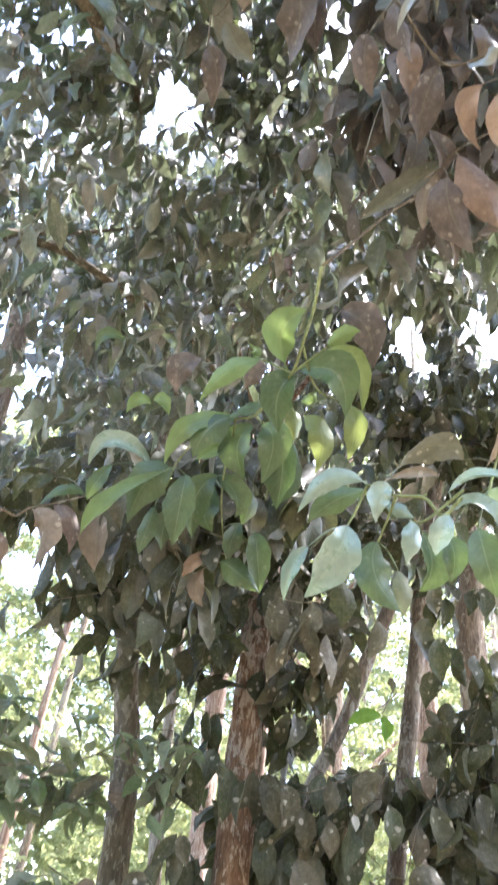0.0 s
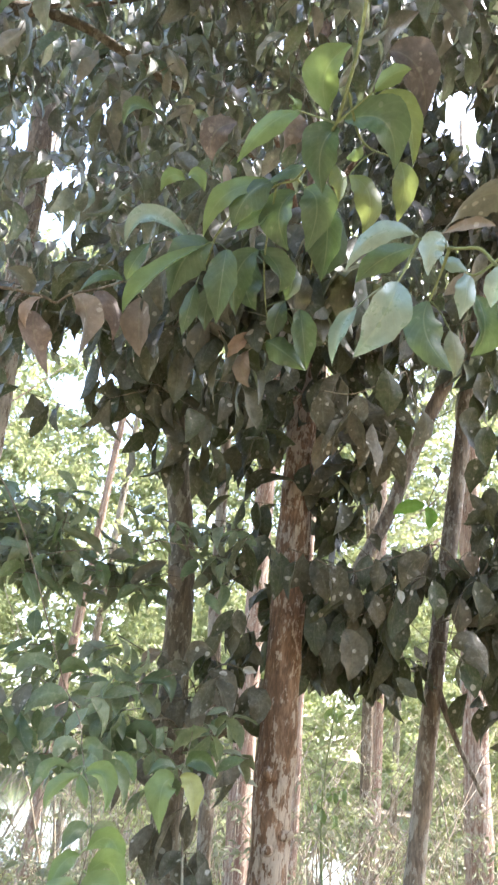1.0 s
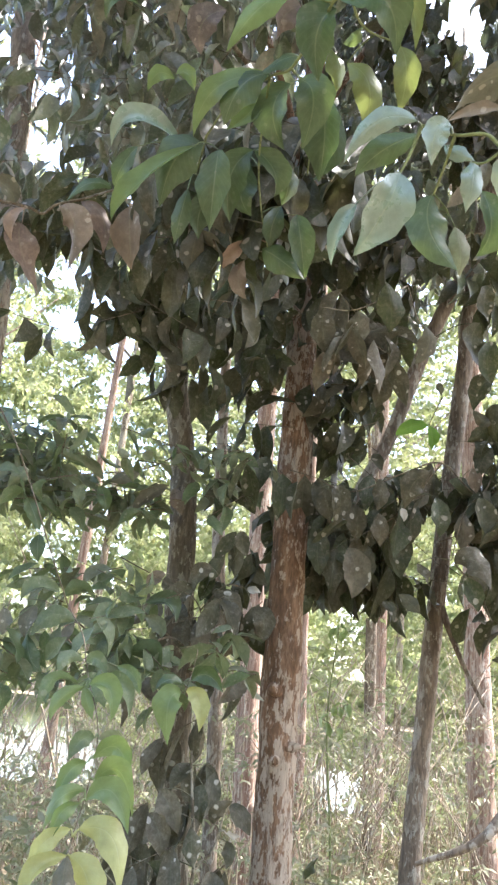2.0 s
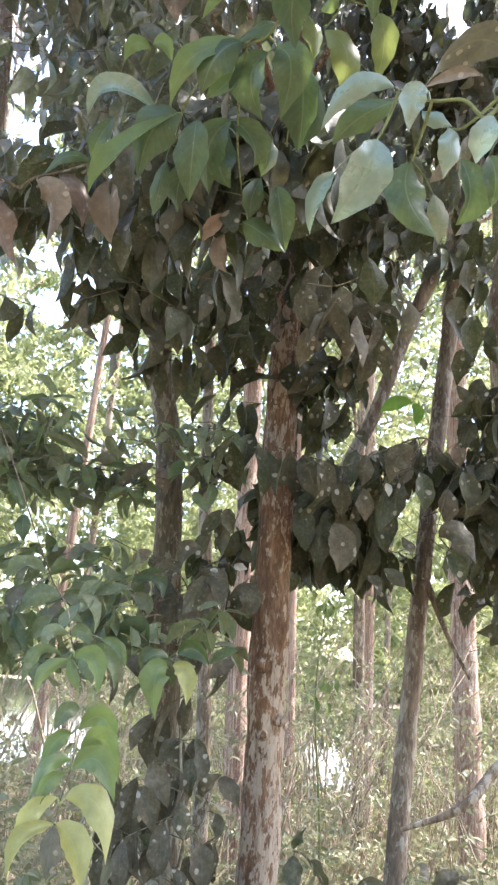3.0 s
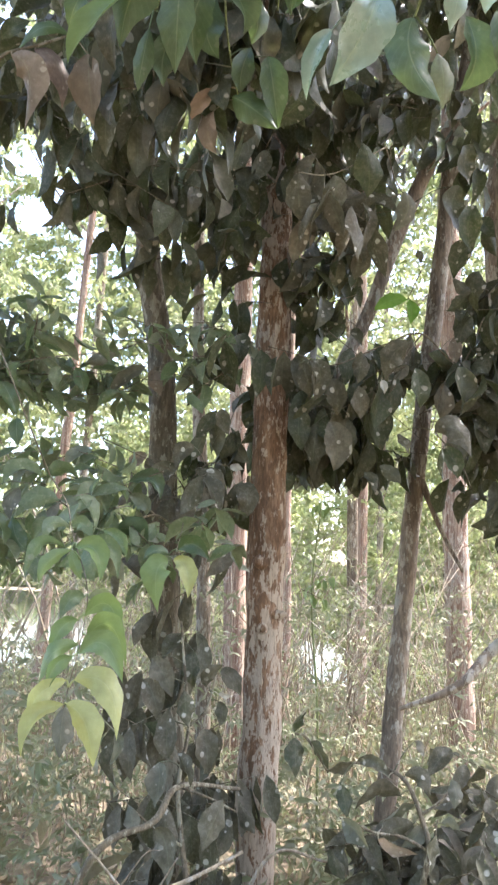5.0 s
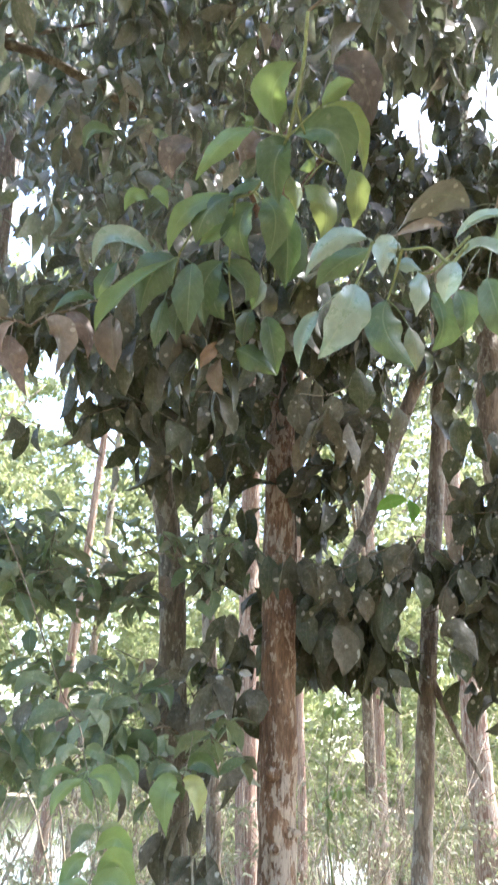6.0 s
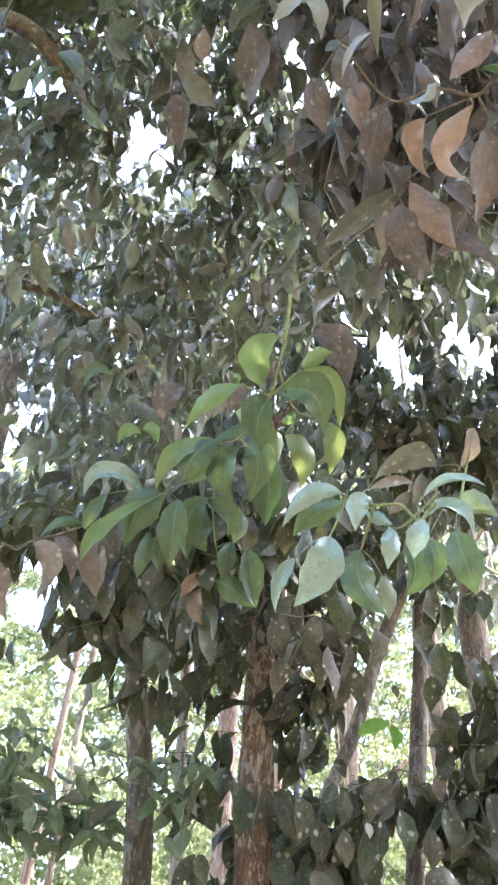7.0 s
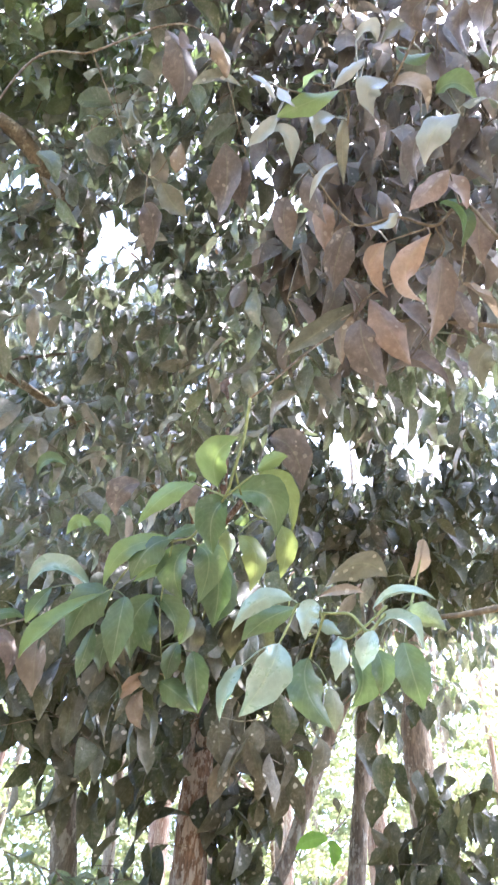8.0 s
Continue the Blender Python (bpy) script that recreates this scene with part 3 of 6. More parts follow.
LEAVES.setdefault('green', []).append(('tan', [
    (-0.011, 1.794, 2.611, -0.021, 1.798, 2.559, 0.004, 1.819, 2.518, 0.046, 7),
    (-0.12, 1.557, 2.986, -0.114, 1.568, 2.946, -0.113, 1.591, 2.913, 0.028, -18),
]))
LEAVES.setdefault('green', []).append(('brown', [
    (-0.095, 1.423, 2.989, -0.143, 1.425, 2.95, -0.142, 1.466, 2.904, 0.069, 10),
    (0.062, 1.31, 2.896, 0.031, 1.31, 2.87, 0.016, 1.34, 2.833, 0.064, 18),
    (0.204, 1.177, 2.976, 0.264, 1.178, 2.932, 0.293, 1.238, 2.874, 0.077, -10),
]))
LEAVES.setdefault('green', []).append(('dusty', [
    (0.126, 1.111, 2.907, 0.162, 1.09, 2.9, 0.186, 1.073, 2.909, 0.028, 21),
    (-0.128, 1.773, 2.678, -0.138, 1.783, 2.612, -0.136, 1.81, 2.564, 0.061, -9),
    (-0.013, 1.289, 3.126, -0.047, 1.296, 3.092, -0.065, 1.326, 3.061, 0.04, -22),
    (-0.249, 1.769, 2.757, -0.271, 1.772, 2.7, -0.267, 1.814, 2.634, 0.062, 19),
]))
LEAVES.setdefault('bright', []).append(('pale', [
    (0.262, 1.154, 2.512, 0.197, 1.146, 2.497, 0.151, 1.191, 2.445, 0.039, 20),
    (0.31, 1.126, 2.485, 0.285, 1.124, 2.466, 0.286, 1.149, 2.424, 0.061, -15),
    (0.242, 1.179, 2.428, 0.223, 1.192, 2.365, 0.181, 1.237, 2.303, 0.076, 12),
    (0.185, 1.263, 2.421, 0.16, 1.267, 2.375, 0.153, 1.3, 2.319, 0.032, 4),
    (0.317, 1.189, 2.5, 0.335, 1.179, 2.48, 0.364, 1.177, 2.465, 0.027, -15),
    (0.351, 1.157, 2.445, 0.355, 1.157, 2.41, 0.35, 1.182, 2.368, 0.055, 13),
    (0.411, 1.124, 2.449, 0.397, 1.133, 2.41, 0.393, 1.152, 2.379, 0.046, -1),
    (0.424, 1.142, 2.472, 0.466, 1.105, 2.468, 0.505, 1.126, 2.416, 0.044, 20),
]))
LEAVES.setdefault('bright', []).append(('pale', [
    (0.413, 1.126, 2.499, 0.459, 1.075, 2.507, 0.516, 1.065, 2.494, 0.032, 25),
]))
LEAVES.setdefault('bright', []).append(('green', [
    (0.279, 1.202, 2.528, 0.218, 1.208, 2.493, 0.177, 1.24, 2.458, 0.051, 8),
    (0.315, 1.258, 2.452, 0.315, 1.269, 2.388, 0.37, 1.292, 2.33, 0.081, -13),
    (0.514, 1.257, 2.517, 0.53, 1.265, 2.45, 0.556, 1.294, 2.392, 0.091, 1),
    (0.472, 1.315, 2.526, 0.485, 1.318, 2.478, 0.483, 1.343, 2.437, 0.052, -6),
    (0.442, 1.384, 2.567, 0.463, 1.395, 2.496, 0.445, 1.429, 2.45, 0.072, -12),
]))
LEAVES.setdefault('bright', []).append(('mid', [
    (0.364, 1.292, 2.417, 0.374, 1.291, 2.376, 0.379, 1.313, 2.33, 0.039, -1),
    (0.483, 1.152, 2.518, 0.515, 1.126, 2.503, 0.556, 1.13, 2.473, 0.048, -23),
]))
LEAVES.setdefault('bright', []).append(('dusty', [
    (0.463, 1.176, 2.615, 0.387, 1.16, 2.622, 0.321, 1.226, 2.569, 0.075, 30),
]))
LEAVES.setdefault('bright', []).append(('tan', [
    (0.326, 1.204, 2.563, 0.37, 1.169, 2.563, 0.408, 1.161, 2.557, 0.022, -12),
    (0.525, 1.106, 2.669, 0.508, 1.125, 2.625, 0.499, 1.155, 2.592, 0.042, 10),
]))
LEAVES.setdefault('canopy', []).append(('brown', [
    (0.351, 0.871, 3.071, 0.366, 0.905, 3.01, 0.426, 0.958, 2.96, 0.1, 0),
    (0.484, 0.71, 3.111, 0.488, 0.763, 3.044, 0.491, 0.851, 2.995, 0.082, 5),
    (0.285, 0.704, 3.161, 0.268, 0.758, 3.105, 0.275, 0.818, 3.072, 0.066, 8),
    (0.326, 0.253, 3.173, 0.294, 0.281, 3.155, 0.317, 0.309, 3.14, 0.085, 5),
    (0.185, 0.638, 3.23, 0.204, 0.665, 3.192, 0.238, 0.712, 3.164, 0.063, 17),
    (0.538, 0.78, 3.1, 0.56, 0.8, 3.054, 0.594, 0.83, 3.021, 0.056, -13),
    (0.151, 0.707, 3.244, 0.15, 0.742, 3.202, 0.178, 0.792, 3.172, 0.058, 16),
    (0.195, 0.932, 3.189, 0.232, 0.938, 3.156, 0.256, 0.976, 3.126, 0.067, 22),
]))
LEAVES.setdefault('canopy', []).append(('brown', [
    (0.459, 1.004, 3.084, 0.519, 0.97, 3.06, 0.583, 0.982, 3.032, 0.076, 13),
    (0.392, 0.264, 3.23, 0.392, 0.302, 3.2, 0.422, 0.344, 3.181, 0.069, -19),
    (0.436, 0.254, 3.222, 0.429, 0.293, 3.192, 0.462, 0.342, 3.171, 0.077, 5),
    (0.441, 0.74, 3.2, 0.456, 0.774, 3.152, 0.5, 0.795, 3.128, 0.063, 17),
    (0.444, 0.867, 3.148, 0.472, 0.87, 3.11, 0.531, 0.911, 3.066, 0.064, 8),
    (0.307, 0.839, 3.173, 0.331, 0.863, 3.129, 0.34, 0.902, 3.101, 0.059, -5),
    (0.341, 0.656, 3.243, 0.37, 0.664, 3.211, 0.392, 0.716, 3.179, 0.058, 20),
    (0.39, 0.508, 3.231, 0.379, 0.541, 3.198, 0.4, 0.589, 3.172, 0.056, -1),
]))
LEAVES.setdefault('canopy', []).append(('brown', [
    (0.558, 0.902, 3.062, 0.576, 0.915, 3.02, 0.617, 0.932, 2.99, 0.074, -6),
    (0.558, 0.632, 3.197, 0.556, 0.67, 3.153, 0.579, 0.72, 3.121, 0.073, -14),
    (0.212, 0.818, 3.258, 0.214, 0.849, 3.215, 0.239, 0.895, 3.184, 0.054, 15),
]))
LEAVES.setdefault('canopy', []).append(('rust', [
    (0.365, 0.844, 3.11, 0.418, 0.873, 3.043, 0.473, 0.922, 3, 0.074, -20),
    (0.444, 0.539, 3.138, 0.408, 0.573, 3.109, 0.383, 0.616, 3.095, 0.06, -14),
    (0.452, 0.561, 3.171, 0.479, 0.574, 3.136, 0.501, 0.601, 3.115, 0.062, -3),
    (0.242, 0.721, 3.273, 0.238, 0.753, 3.232, 0.26, 0.807, 3.2, 0.053, -17),
]))
LEAVES.setdefault('canopy', []).append(('orange', [
    (0.361, 0.698, 3.104, 0.332, 0.743, 3.059, 0.383, 0.779, 3.026, 0.053, 0),
    (0.438, 0.651, 3.086, 0.401, 0.717, 3.031, 0.451, 0.756, 2.997, 0.064, 0),
]))
LEAVES.setdefault('canopy', []).append(('tan', [
    (0.339, 0.886, 3.112, 0.318, 0.917, 3.067, 0.33, 0.972, 3.026, 0.048, 1),
    (0.287, 0.408, 3.136, 0.326, 0.383, 3.117, 0.358, 0.424, 3.094, 0.068, -12),
    (0.538, 0.745, 3.072, 0.57, 0.746, 3.034, 0.616, 0.774, 2.998, 0.072, 9),
]))
LEAVES.setdefault('canopy', []).append(('dusty', [
    (0.351, 0.878, 3.139, 0.267, 0.931, 3.081, 0.199, 0.995, 3.056, 0.048, 21),
    (0.221, 0.479, 3.163, 0.224, 0.517, 3.122, 0.243, 0.587, 3.091, 0.025, -14),
    (0.41, 0.404, 3.089, 0.439, 0.372, 3.07, 0.501, 0.38, 3.048, 0.091, 8),
    (0.304, 0.305, 3.185, 0.274, 0.315, 3.17, 0.254, 0.345, 3.161, 0.028, 19),
    (0.661, 0.9, 3.086, 0.636, 0.928, 3.051, 0.655, 0.969, 3.011, 0.086, 10),
    (0.341, 0.361, 3.215, 0.33, 0.386, 3.191, 0.348, 0.423, 3.173, 0.048, -10),
]))
LEAVES.setdefault('canopy', []).append(('silver', [
    (0.315, 0.649, 3.07, 0.335, 0.629, 3.058, 0.356, 0.604, 3.062, 0.055, 21),
    (0.419, 0.417, 3.103, 0.378, 0.442, 3.082, 0.375, 0.507, 3.058, 0.078, -10),
    (0.282, 0.399, 3.14, 0.247, 0.414, 3.122, 0.266, 0.451, 3.102, 0.085, 6),
    (0.091, 0.488, 3.127, 0.071, 0.512, 3.098, 0.043, 0.539, 3.085, 0.028, 12),
    (0.084, 0.517, 3.115, 0.119, 0.514, 3.096, 0.134, 0.558, 3.073, 0.033, -10),
    (0.032, 0.441, 3.167, 0.061, 0.438, 3.15, 0.087, 0.469, 3.135, 0.026, 11),
    (0.085, 0.45, 3.163, 0.106, 0.459, 3.142, 0.132, 0.468, 3.133, 0.047, 8),
    (0.225, 0.551, 3.111, 0.192, 0.57, 3.084, 0.181, 0.617, 3.062, 0.017, -5),
]))
LEAVES.setdefault('canopy', []).append(('silver', [
    (0.204, 0.486, 3.162, 0.17, 0.497, 3.143, 0.173, 0.533, 3.125, 0.038, 16),
    (0.209, 0.347, 3.167, 0.228, 0.323, 3.156, 0.244, 0.337, 3.144, 0.042, -9),
    (0.235, 0.377, 3.175, 0.207, 0.396, 3.154, 0.186, 0.43, 3.142, 0.026, -6),
]))
LEAVES.setdefault('canopy', []).append(('young', [
    (0.2, 0.435, 3.16, 0.146, 0.456, 3.133, 0.088, 0.493, 3.125, 0.045, -10),
    (0.128, 0.453, 3.16, 0.138, 0.425, 3.152, 0.165, 0.403, 3.153, 0.047, -1),
]))
LEAVES.setdefault('canopy', []).append(('green', [
    (0.368, 0.397, 3.123, 0.396, 0.368, 3.107, 0.438, 0.388, 3.087, 0.042, -24),
    (0.456, 0.623, 3.164, 0.494, 0.626, 3.128, 0.512, 0.677, 3.096, 0.062, 20),
    (0.288, 0.356, 3.195, 0.319, 0.358, 3.171, 0.347, 0.344, 3.166, 0.044, 6),
]))
LEAVES.setdefault('overhead', []).append(('brown', [
    (-0.158, 0.468, 3.412, -0.111, 0.517, 3.373, -0.112, 0.596, 3.348, 0.089, 0),
    (-0.127, 0.464, 3.416, -0.111, 0.481, 3.396, -0.089, 0.488, 3.39, 0.043, -17),
    (-0.006, 0.699, 3.44, 0.013, 0.764, 3.379, 0.006, 0.849, 3.342, 0.087, 1),
    (0.049, 0.717, 3.432, 0.045, 0.762, 3.387, 0.058, 0.815, 3.361, 0.059, 3),
    (-0.18, 0.867, 3.4, -0.15, 0.898, 3.36, -0.152, 0.962, 3.323, 0.058, -18),
]))
LEAVES.setdefault('overhead', []).append(('tan', [
    (-0.083, 0.448, 3.372, -0.036, 0.458, 3.35, -0.019, 0.518, 3.33, 0.074, 18),
    (-0.106, 0.712, 3.429, -0.107, 0.74, 3.397, -0.106, 0.765, 3.382, 0.041, -5),
]))
LEAVES.setdefault('overhead', []).append(('dusty', [
    (-0.088, 0.541, 3.339, -0.035, 0.514, 3.331, 0.017, 0.523, 3.329, 0.036, -11),
    (-0.145, 0.818, 3.43, -0.11, 0.85, 3.393, -0.07, 0.873, 3.384, 0.058, -5),
]))
LEAVES.setdefault('brown', []).append(('tan', [
    (-0.303, 1.764, 2.709, -0.295, 1.78, 2.64, -0.286, 1.828, 2.572, 0.076, 6),
    (-0.461, 1.728, 2.665, -0.42, 1.736, 2.623, -0.434, 1.794, 2.53, 0.078, -15),
]))
LEAVES.setdefault('brown', []).append(('rust', [
    (-0.422, 1.761, 2.707, -0.365, 1.768, 2.675, -0.361, 1.818, 2.602, 0.072, 21),
    (-0.543, 1.734, 2.613, -0.536, 1.742, 2.551, -0.497, 1.804, 2.475, 0.08, 15),
]))
LEAVES.setdefault('brown', []).append(('orange', [
    (-0.526, 1.701, 2.635, -0.551, 1.693, 2.597, -0.551, 1.719, 2.552, 0.036, -16),
]))
LEAVES.setdefault('brown', []).append(('dusty', [
    (-0.555, 1.696, 2.645, -0.568, 1.659, 2.658, -0.608, 1.636, 2.664, 0.045, -22),
    (-0.477, 1.749, 2.662, -0.488, 1.749, 2.624, -0.484, 1.766, 2.593, 0.015, -16),
]))
LEAVES.setdefault('brown', []).append(('green', [
    (-0.354, 1.778, 2.762, -0.403, 1.744, 2.752, -0.461, 1.765, 2.703, 0.031, 12),
]))
LEAVES.setdefault('brown', []).append(('dark', [
    (-0.47, 1.866, 2.859, -0.507, 1.853, 2.828, -0.538, 1.864, 2.797, 0.039, 12),
    (-0.526, 1.855, 2.85, -0.544, 1.85, 2.821, -0.552, 1.864, 2.79, 0.039, -8),
]))
LEAVES.setdefault('sprig', []).append(('yellow', [
    (-0.175, 1.468, 1.345, -0.213, 1.437, 1.325, -0.224, 1.423, 1.271, 0.031, -15),
    (-0.17, 1.459, 1.347, -0.135, 1.439, 1.323, -0.116, 1.429, 1.26, 0.047, 10),
    (-0.165, 1.486, 1.38, -0.108, 1.471, 1.374, -0.087, 1.461, 1.295, 0.052, 15),
    (-0.177, 1.484, 1.38, -0.214, 1.454, 1.357, -0.219, 1.444, 1.316, 0.033, 3),
]))
LEAVES.setdefault('sprig', []).append(('young', [
    (-0.162, 1.501, 1.42, -0.121, 1.49, 1.438, -0.087, 1.486, 1.379, 0.043, 22),
    (-0.171, 1.499, 1.416, -0.196, 1.476, 1.401, -0.202, 1.467, 1.364, 0.025, 21),
    (-0.169, 1.522, 1.432, -0.205, 1.495, 1.419, -0.221, 1.484, 1.371, 0.033, -1),
    (-0.158, 1.535, 1.446, -0.118, 1.523, 1.465, -0.087, 1.519, 1.4, 0.045, -14),
    (-0.168, 1.556, 1.478, -0.129, 1.545, 1.5, -0.102, 1.542, 1.449, 0.041, -12),
    (-0.179, 1.554, 1.47, -0.201, 1.531, 1.457, -0.215, 1.522, 1.413, 0.029, 17),
    (-0.204, 1.622, 1.596, -0.165, 1.611, 1.59, -0.155, 1.61, 1.536, 0.039, 19),
    (-0.211, 1.621, 1.591, -0.246, 1.596, 1.568, -0.259, 1.592, 1.528, 0.027, 23),
]))
LEAVES.setdefault('sprig', []).append(('young', [
    (-0.215, 1.631, 1.592, -0.202, 1.617, 1.565, -0.188, 1.615, 1.537, 0.022, 6),
]))
LEAVES.setdefault('sprig', []).append(('mid', [
    (-0.169, 1.587, 1.508, -0.137, 1.576, 1.509, -0.116, 1.573, 1.48, 0.035, 4),
    (-0.176, 1.586, 1.509, -0.196, 1.567, 1.503, -0.21, 1.558, 1.471, 0.03, -16),
    (-0.199, 1.644, 1.597, -0.146, 1.632, 1.601, -0.126, 1.634, 1.542, 0.031, 23),
    (-0.227, 1.639, 1.595, -0.269, 1.611, 1.597, -0.289, 1.606, 1.538, 0.027, 23),
    (-0.23, 1.677, 1.637, -0.26, 1.655, 1.64, -0.268, 1.651, 1.606, 0.028, 5),
    (-0.226, 1.678, 1.637, -0.203, 1.666, 1.643, -0.181, 1.666, 1.614, 0.028, 0),
    (-0.167, 1.687, 1.634, -0.132, 1.675, 1.619, -0.116, 1.675, 1.585, 0.028, 23),
]))
LEAVES.setdefault('sprig', []).append(('dusty', [
    (-0.095, 1.512, 1.298, -0.086, 1.493, 1.281, -0.097, 1.481, 1.252, 0.016, 5),
    (-0.183, 1.527, 1.332, -0.181, 1.502, 1.298, -0.179, 1.492, 1.258, 0.038, 14),
]))
LEAVES.setdefault('twin', []).append(('young', [
    (-0.071, 2.327, 1.592, -0.099, 2.301, 1.561, -0.088, 2.301, 1.458, 0.08, -8),
]))
LEAVES.setdefault('twin', []).append(('yellow', [
    (-0.057, 2.328, 1.598, -0.02, 2.308, 1.577, -0.011, 2.307, 1.499, 0.053, 14),
]))
LEAVES.setdefault('twin', []).append(('green', [
    (-0.046, 2.348, 1.628, -0.004, 2.33, 1.645, 0.042, 2.33, 1.604, 0.051, 23),
    (-0.073, 2.367, 1.615, -0.107, 2.348, 1.624, -0.142, 2.343, 1.594, 0.041, -22),
]))
LEAVES.setdefault('left', []).append(('tan', [
    (-0.245, 3.32, 2.404, -0.224, 3.312, 2.349, -0.2, 3.329, 2.293, 0.092, 0),
    (-0.235, 3.289, 2.037, -0.276, 3.268, 2.012, -0.304, 3.271, 1.965, 0.052, -10),
]))
LEAVES.setdefault('left', []).append(('dusty', [
    (-0.262, 3.219, 2.387, -0.334, 3.195, 2.332, -0.394, 3.212, 2.26, 0.057, 2),
    (-0.36, 3.097, 2.413, -0.424, 3.074, 2.371, -0.48, 3.076, 2.343, 0.056, -6),
    (-0.475, 2.796, 1.78, -0.494, 2.776, 1.737, -0.494, 2.775, 1.705, 0.067, -15),
    (-0.607, 2.785, 1.821, -0.623, 2.762, 1.77, -0.623, 2.767, 1.712, 0.062, -14),
    (-0.709, 2.759, 1.803, -0.69, 2.748, 1.755, -0.694, 2.748, 1.714, 0.056, 6),
]))
LEAVES.setdefault('left', []).append(('mid', [
    (-0.543, 2.805, 1.875, -0.612, 2.764, 1.878, -0.657, 2.761, 1.822, 0.067, -22),
    (-0.525, 2.81, 1.862, -0.475, 2.796, 1.893, -0.419, 2.809, 1.865, 0.061, -20),
    (-0.475, 2.795, 1.785, -0.546, 2.755, 1.791, -0.601, 2.751, 1.718, 0.071, -11),
    (-0.475, 2.815, 1.791, -0.383, 2.804, 1.791, -0.334, 2.823, 1.704, 0.11, 11),
    (-0.257, 2.906, 1.831, -0.199, 2.893, 1.804, -0.189, 2.896, 1.762, 0.085, 0),
    (-0.672, 2.862, 2.274, -0.68, 2.85, 2.236, -0.664, 2.86, 2.198, 0.065, -10),
    (-0.727, 2.841, 2.297, -0.75, 2.818, 2.276, -0.793, 2.82, 2.216, 0.071, 3),
    (-0.738, 2.856, 2.22, -0.772, 2.828, 2.204, -0.816, 2.826, 2.154, 0.053, 23),
]))
LEAVES.setdefault('left', []).append(('mid', [
    (-0.544, 2.942, 2.285, -0.558, 2.928, 2.245, -0.546, 2.94, 2.197, 0.072, 21),
    (-0.478, 2.861, 1.694, -0.513, 2.835, 1.689, -0.534, 2.83, 1.638, 0.102, 12),
]))
LEAVES.setdefault('left', []).append(('green', [
    (-0.258, 2.901, 1.877, -0.177, 2.885, 1.88, -0.145, 2.896, 1.818, 0.069, 18),
    (-0.298, 2.908, 1.703, -0.218, 2.893, 1.705, -0.174, 2.902, 1.642, 0.123, -18),
    (-0.344, 2.902, 1.698, -0.285, 2.888, 1.663, -0.253, 2.895, 1.614, 0.091, -21),
    (-0.669, 2.903, 2.081, -0.665, 2.89, 2.035, -0.656, 2.9, 1.981, 0.059, 0),
    (-0.726, 2.864, 2.201, -0.691, 2.861, 2.147, -0.666, 2.881, 2.091, 0.065, 17),
    (-0.498, 2.998, 2.304, -0.473, 2.993, 2.258, -0.462, 3.006, 2.209, 0.073, 10),
    (-0.678, 2.73, 1.735, -0.636, 2.721, 1.681, -0.623, 2.728, 1.626, 0.077, -23),
    (-0.623, 2.797, 1.726, -0.596, 2.782, 1.65, -0.553, 2.796, 1.616, 0.067, -14),
]))
LEAVES.setdefault('left', []).append(('spotted', [
    (-0.234, 3.291, 2.025, -0.218, 3.278, 1.976, -0.215, 3.284, 1.926, 0.068, 0),
    (0.06, 3.169, 2.218, 0.064, 3.158, 2.168, 0.088, 3.167, 2.115, 0.084, -4),
    (-0.108, 3.204, 1.978, -0.163, 3.181, 1.946, -0.177, 3.192, 1.864, 0.095, 2),
    (-0.036, 3.207, 1.973, 0.039, 3.186, 1.943, 0.083, 3.199, 1.867, 0.089, 22),
    (-0.122, 3.264, 1.876, -0.137, 3.245, 1.803, -0.106, 3.254, 1.737, 0.09, 10),
    (0.126, 3.213, 1.919, 0.176, 3.191, 1.875, 0.161, 3.202, 1.783, 0.095, 16),
    (-0.045, 3.195, 2.066, -0.09, 3.176, 2.035, -0.106, 3.186, 1.964, 0.076, -22),
]))
LEAVES.setdefault('left', []).append(('bleached', [
    (0.102, 3.303, 2.013, 0.128, 3.288, 2.004, 0.158, 3.283, 1.999, 0.057, 0),
]))
LEAVES.setdefault('right', []).append(('tan', [
    (0.975, 3.144, 2.568, 0.98, 3.137, 2.514, 0.989, 3.15, 2.463, 0.1, 0),
]))
LEAVES.setdefault('right', []).append(('spotted', [
    (0.921, 3.111, 2.365, 0.923, 3.102, 2.288, 0.92, 3.124, 2.215, 0.083, -10),
    (0.851, 2.968, 2.136, 0.917, 2.92, 2.141, 0.976, 2.925, 2.038, 0.138, -6),
    (0.743, 3.1, 2.147, 0.767, 3.082, 2.104, 0.783, 3.083, 2.068, 0.07, 4),
    (0.351, 3.108, 2.409, 0.381, 3.096, 2.345, 0.398, 3.115, 2.273, 0.083, -20),
    (0.411, 3.097, 2.425, 0.431, 3.087, 2.348, 0.411, 3.116, 2.262, 0.078, 8),
    (0.583, 3.06, 2.459, 0.581, 3.055, 2.393, 0.573, 3.075, 2.332, 0.07, 15),
    (0.762, 3.012, 2.489, 0.7, 3.013, 2.439, 0.677, 3.05, 2.349, 0.104, 8),
    (0.583, 3.095, 2.328, 0.592, 3.084, 2.264, 0.596, 3.101, 2.197, 0.099, -21),
]))
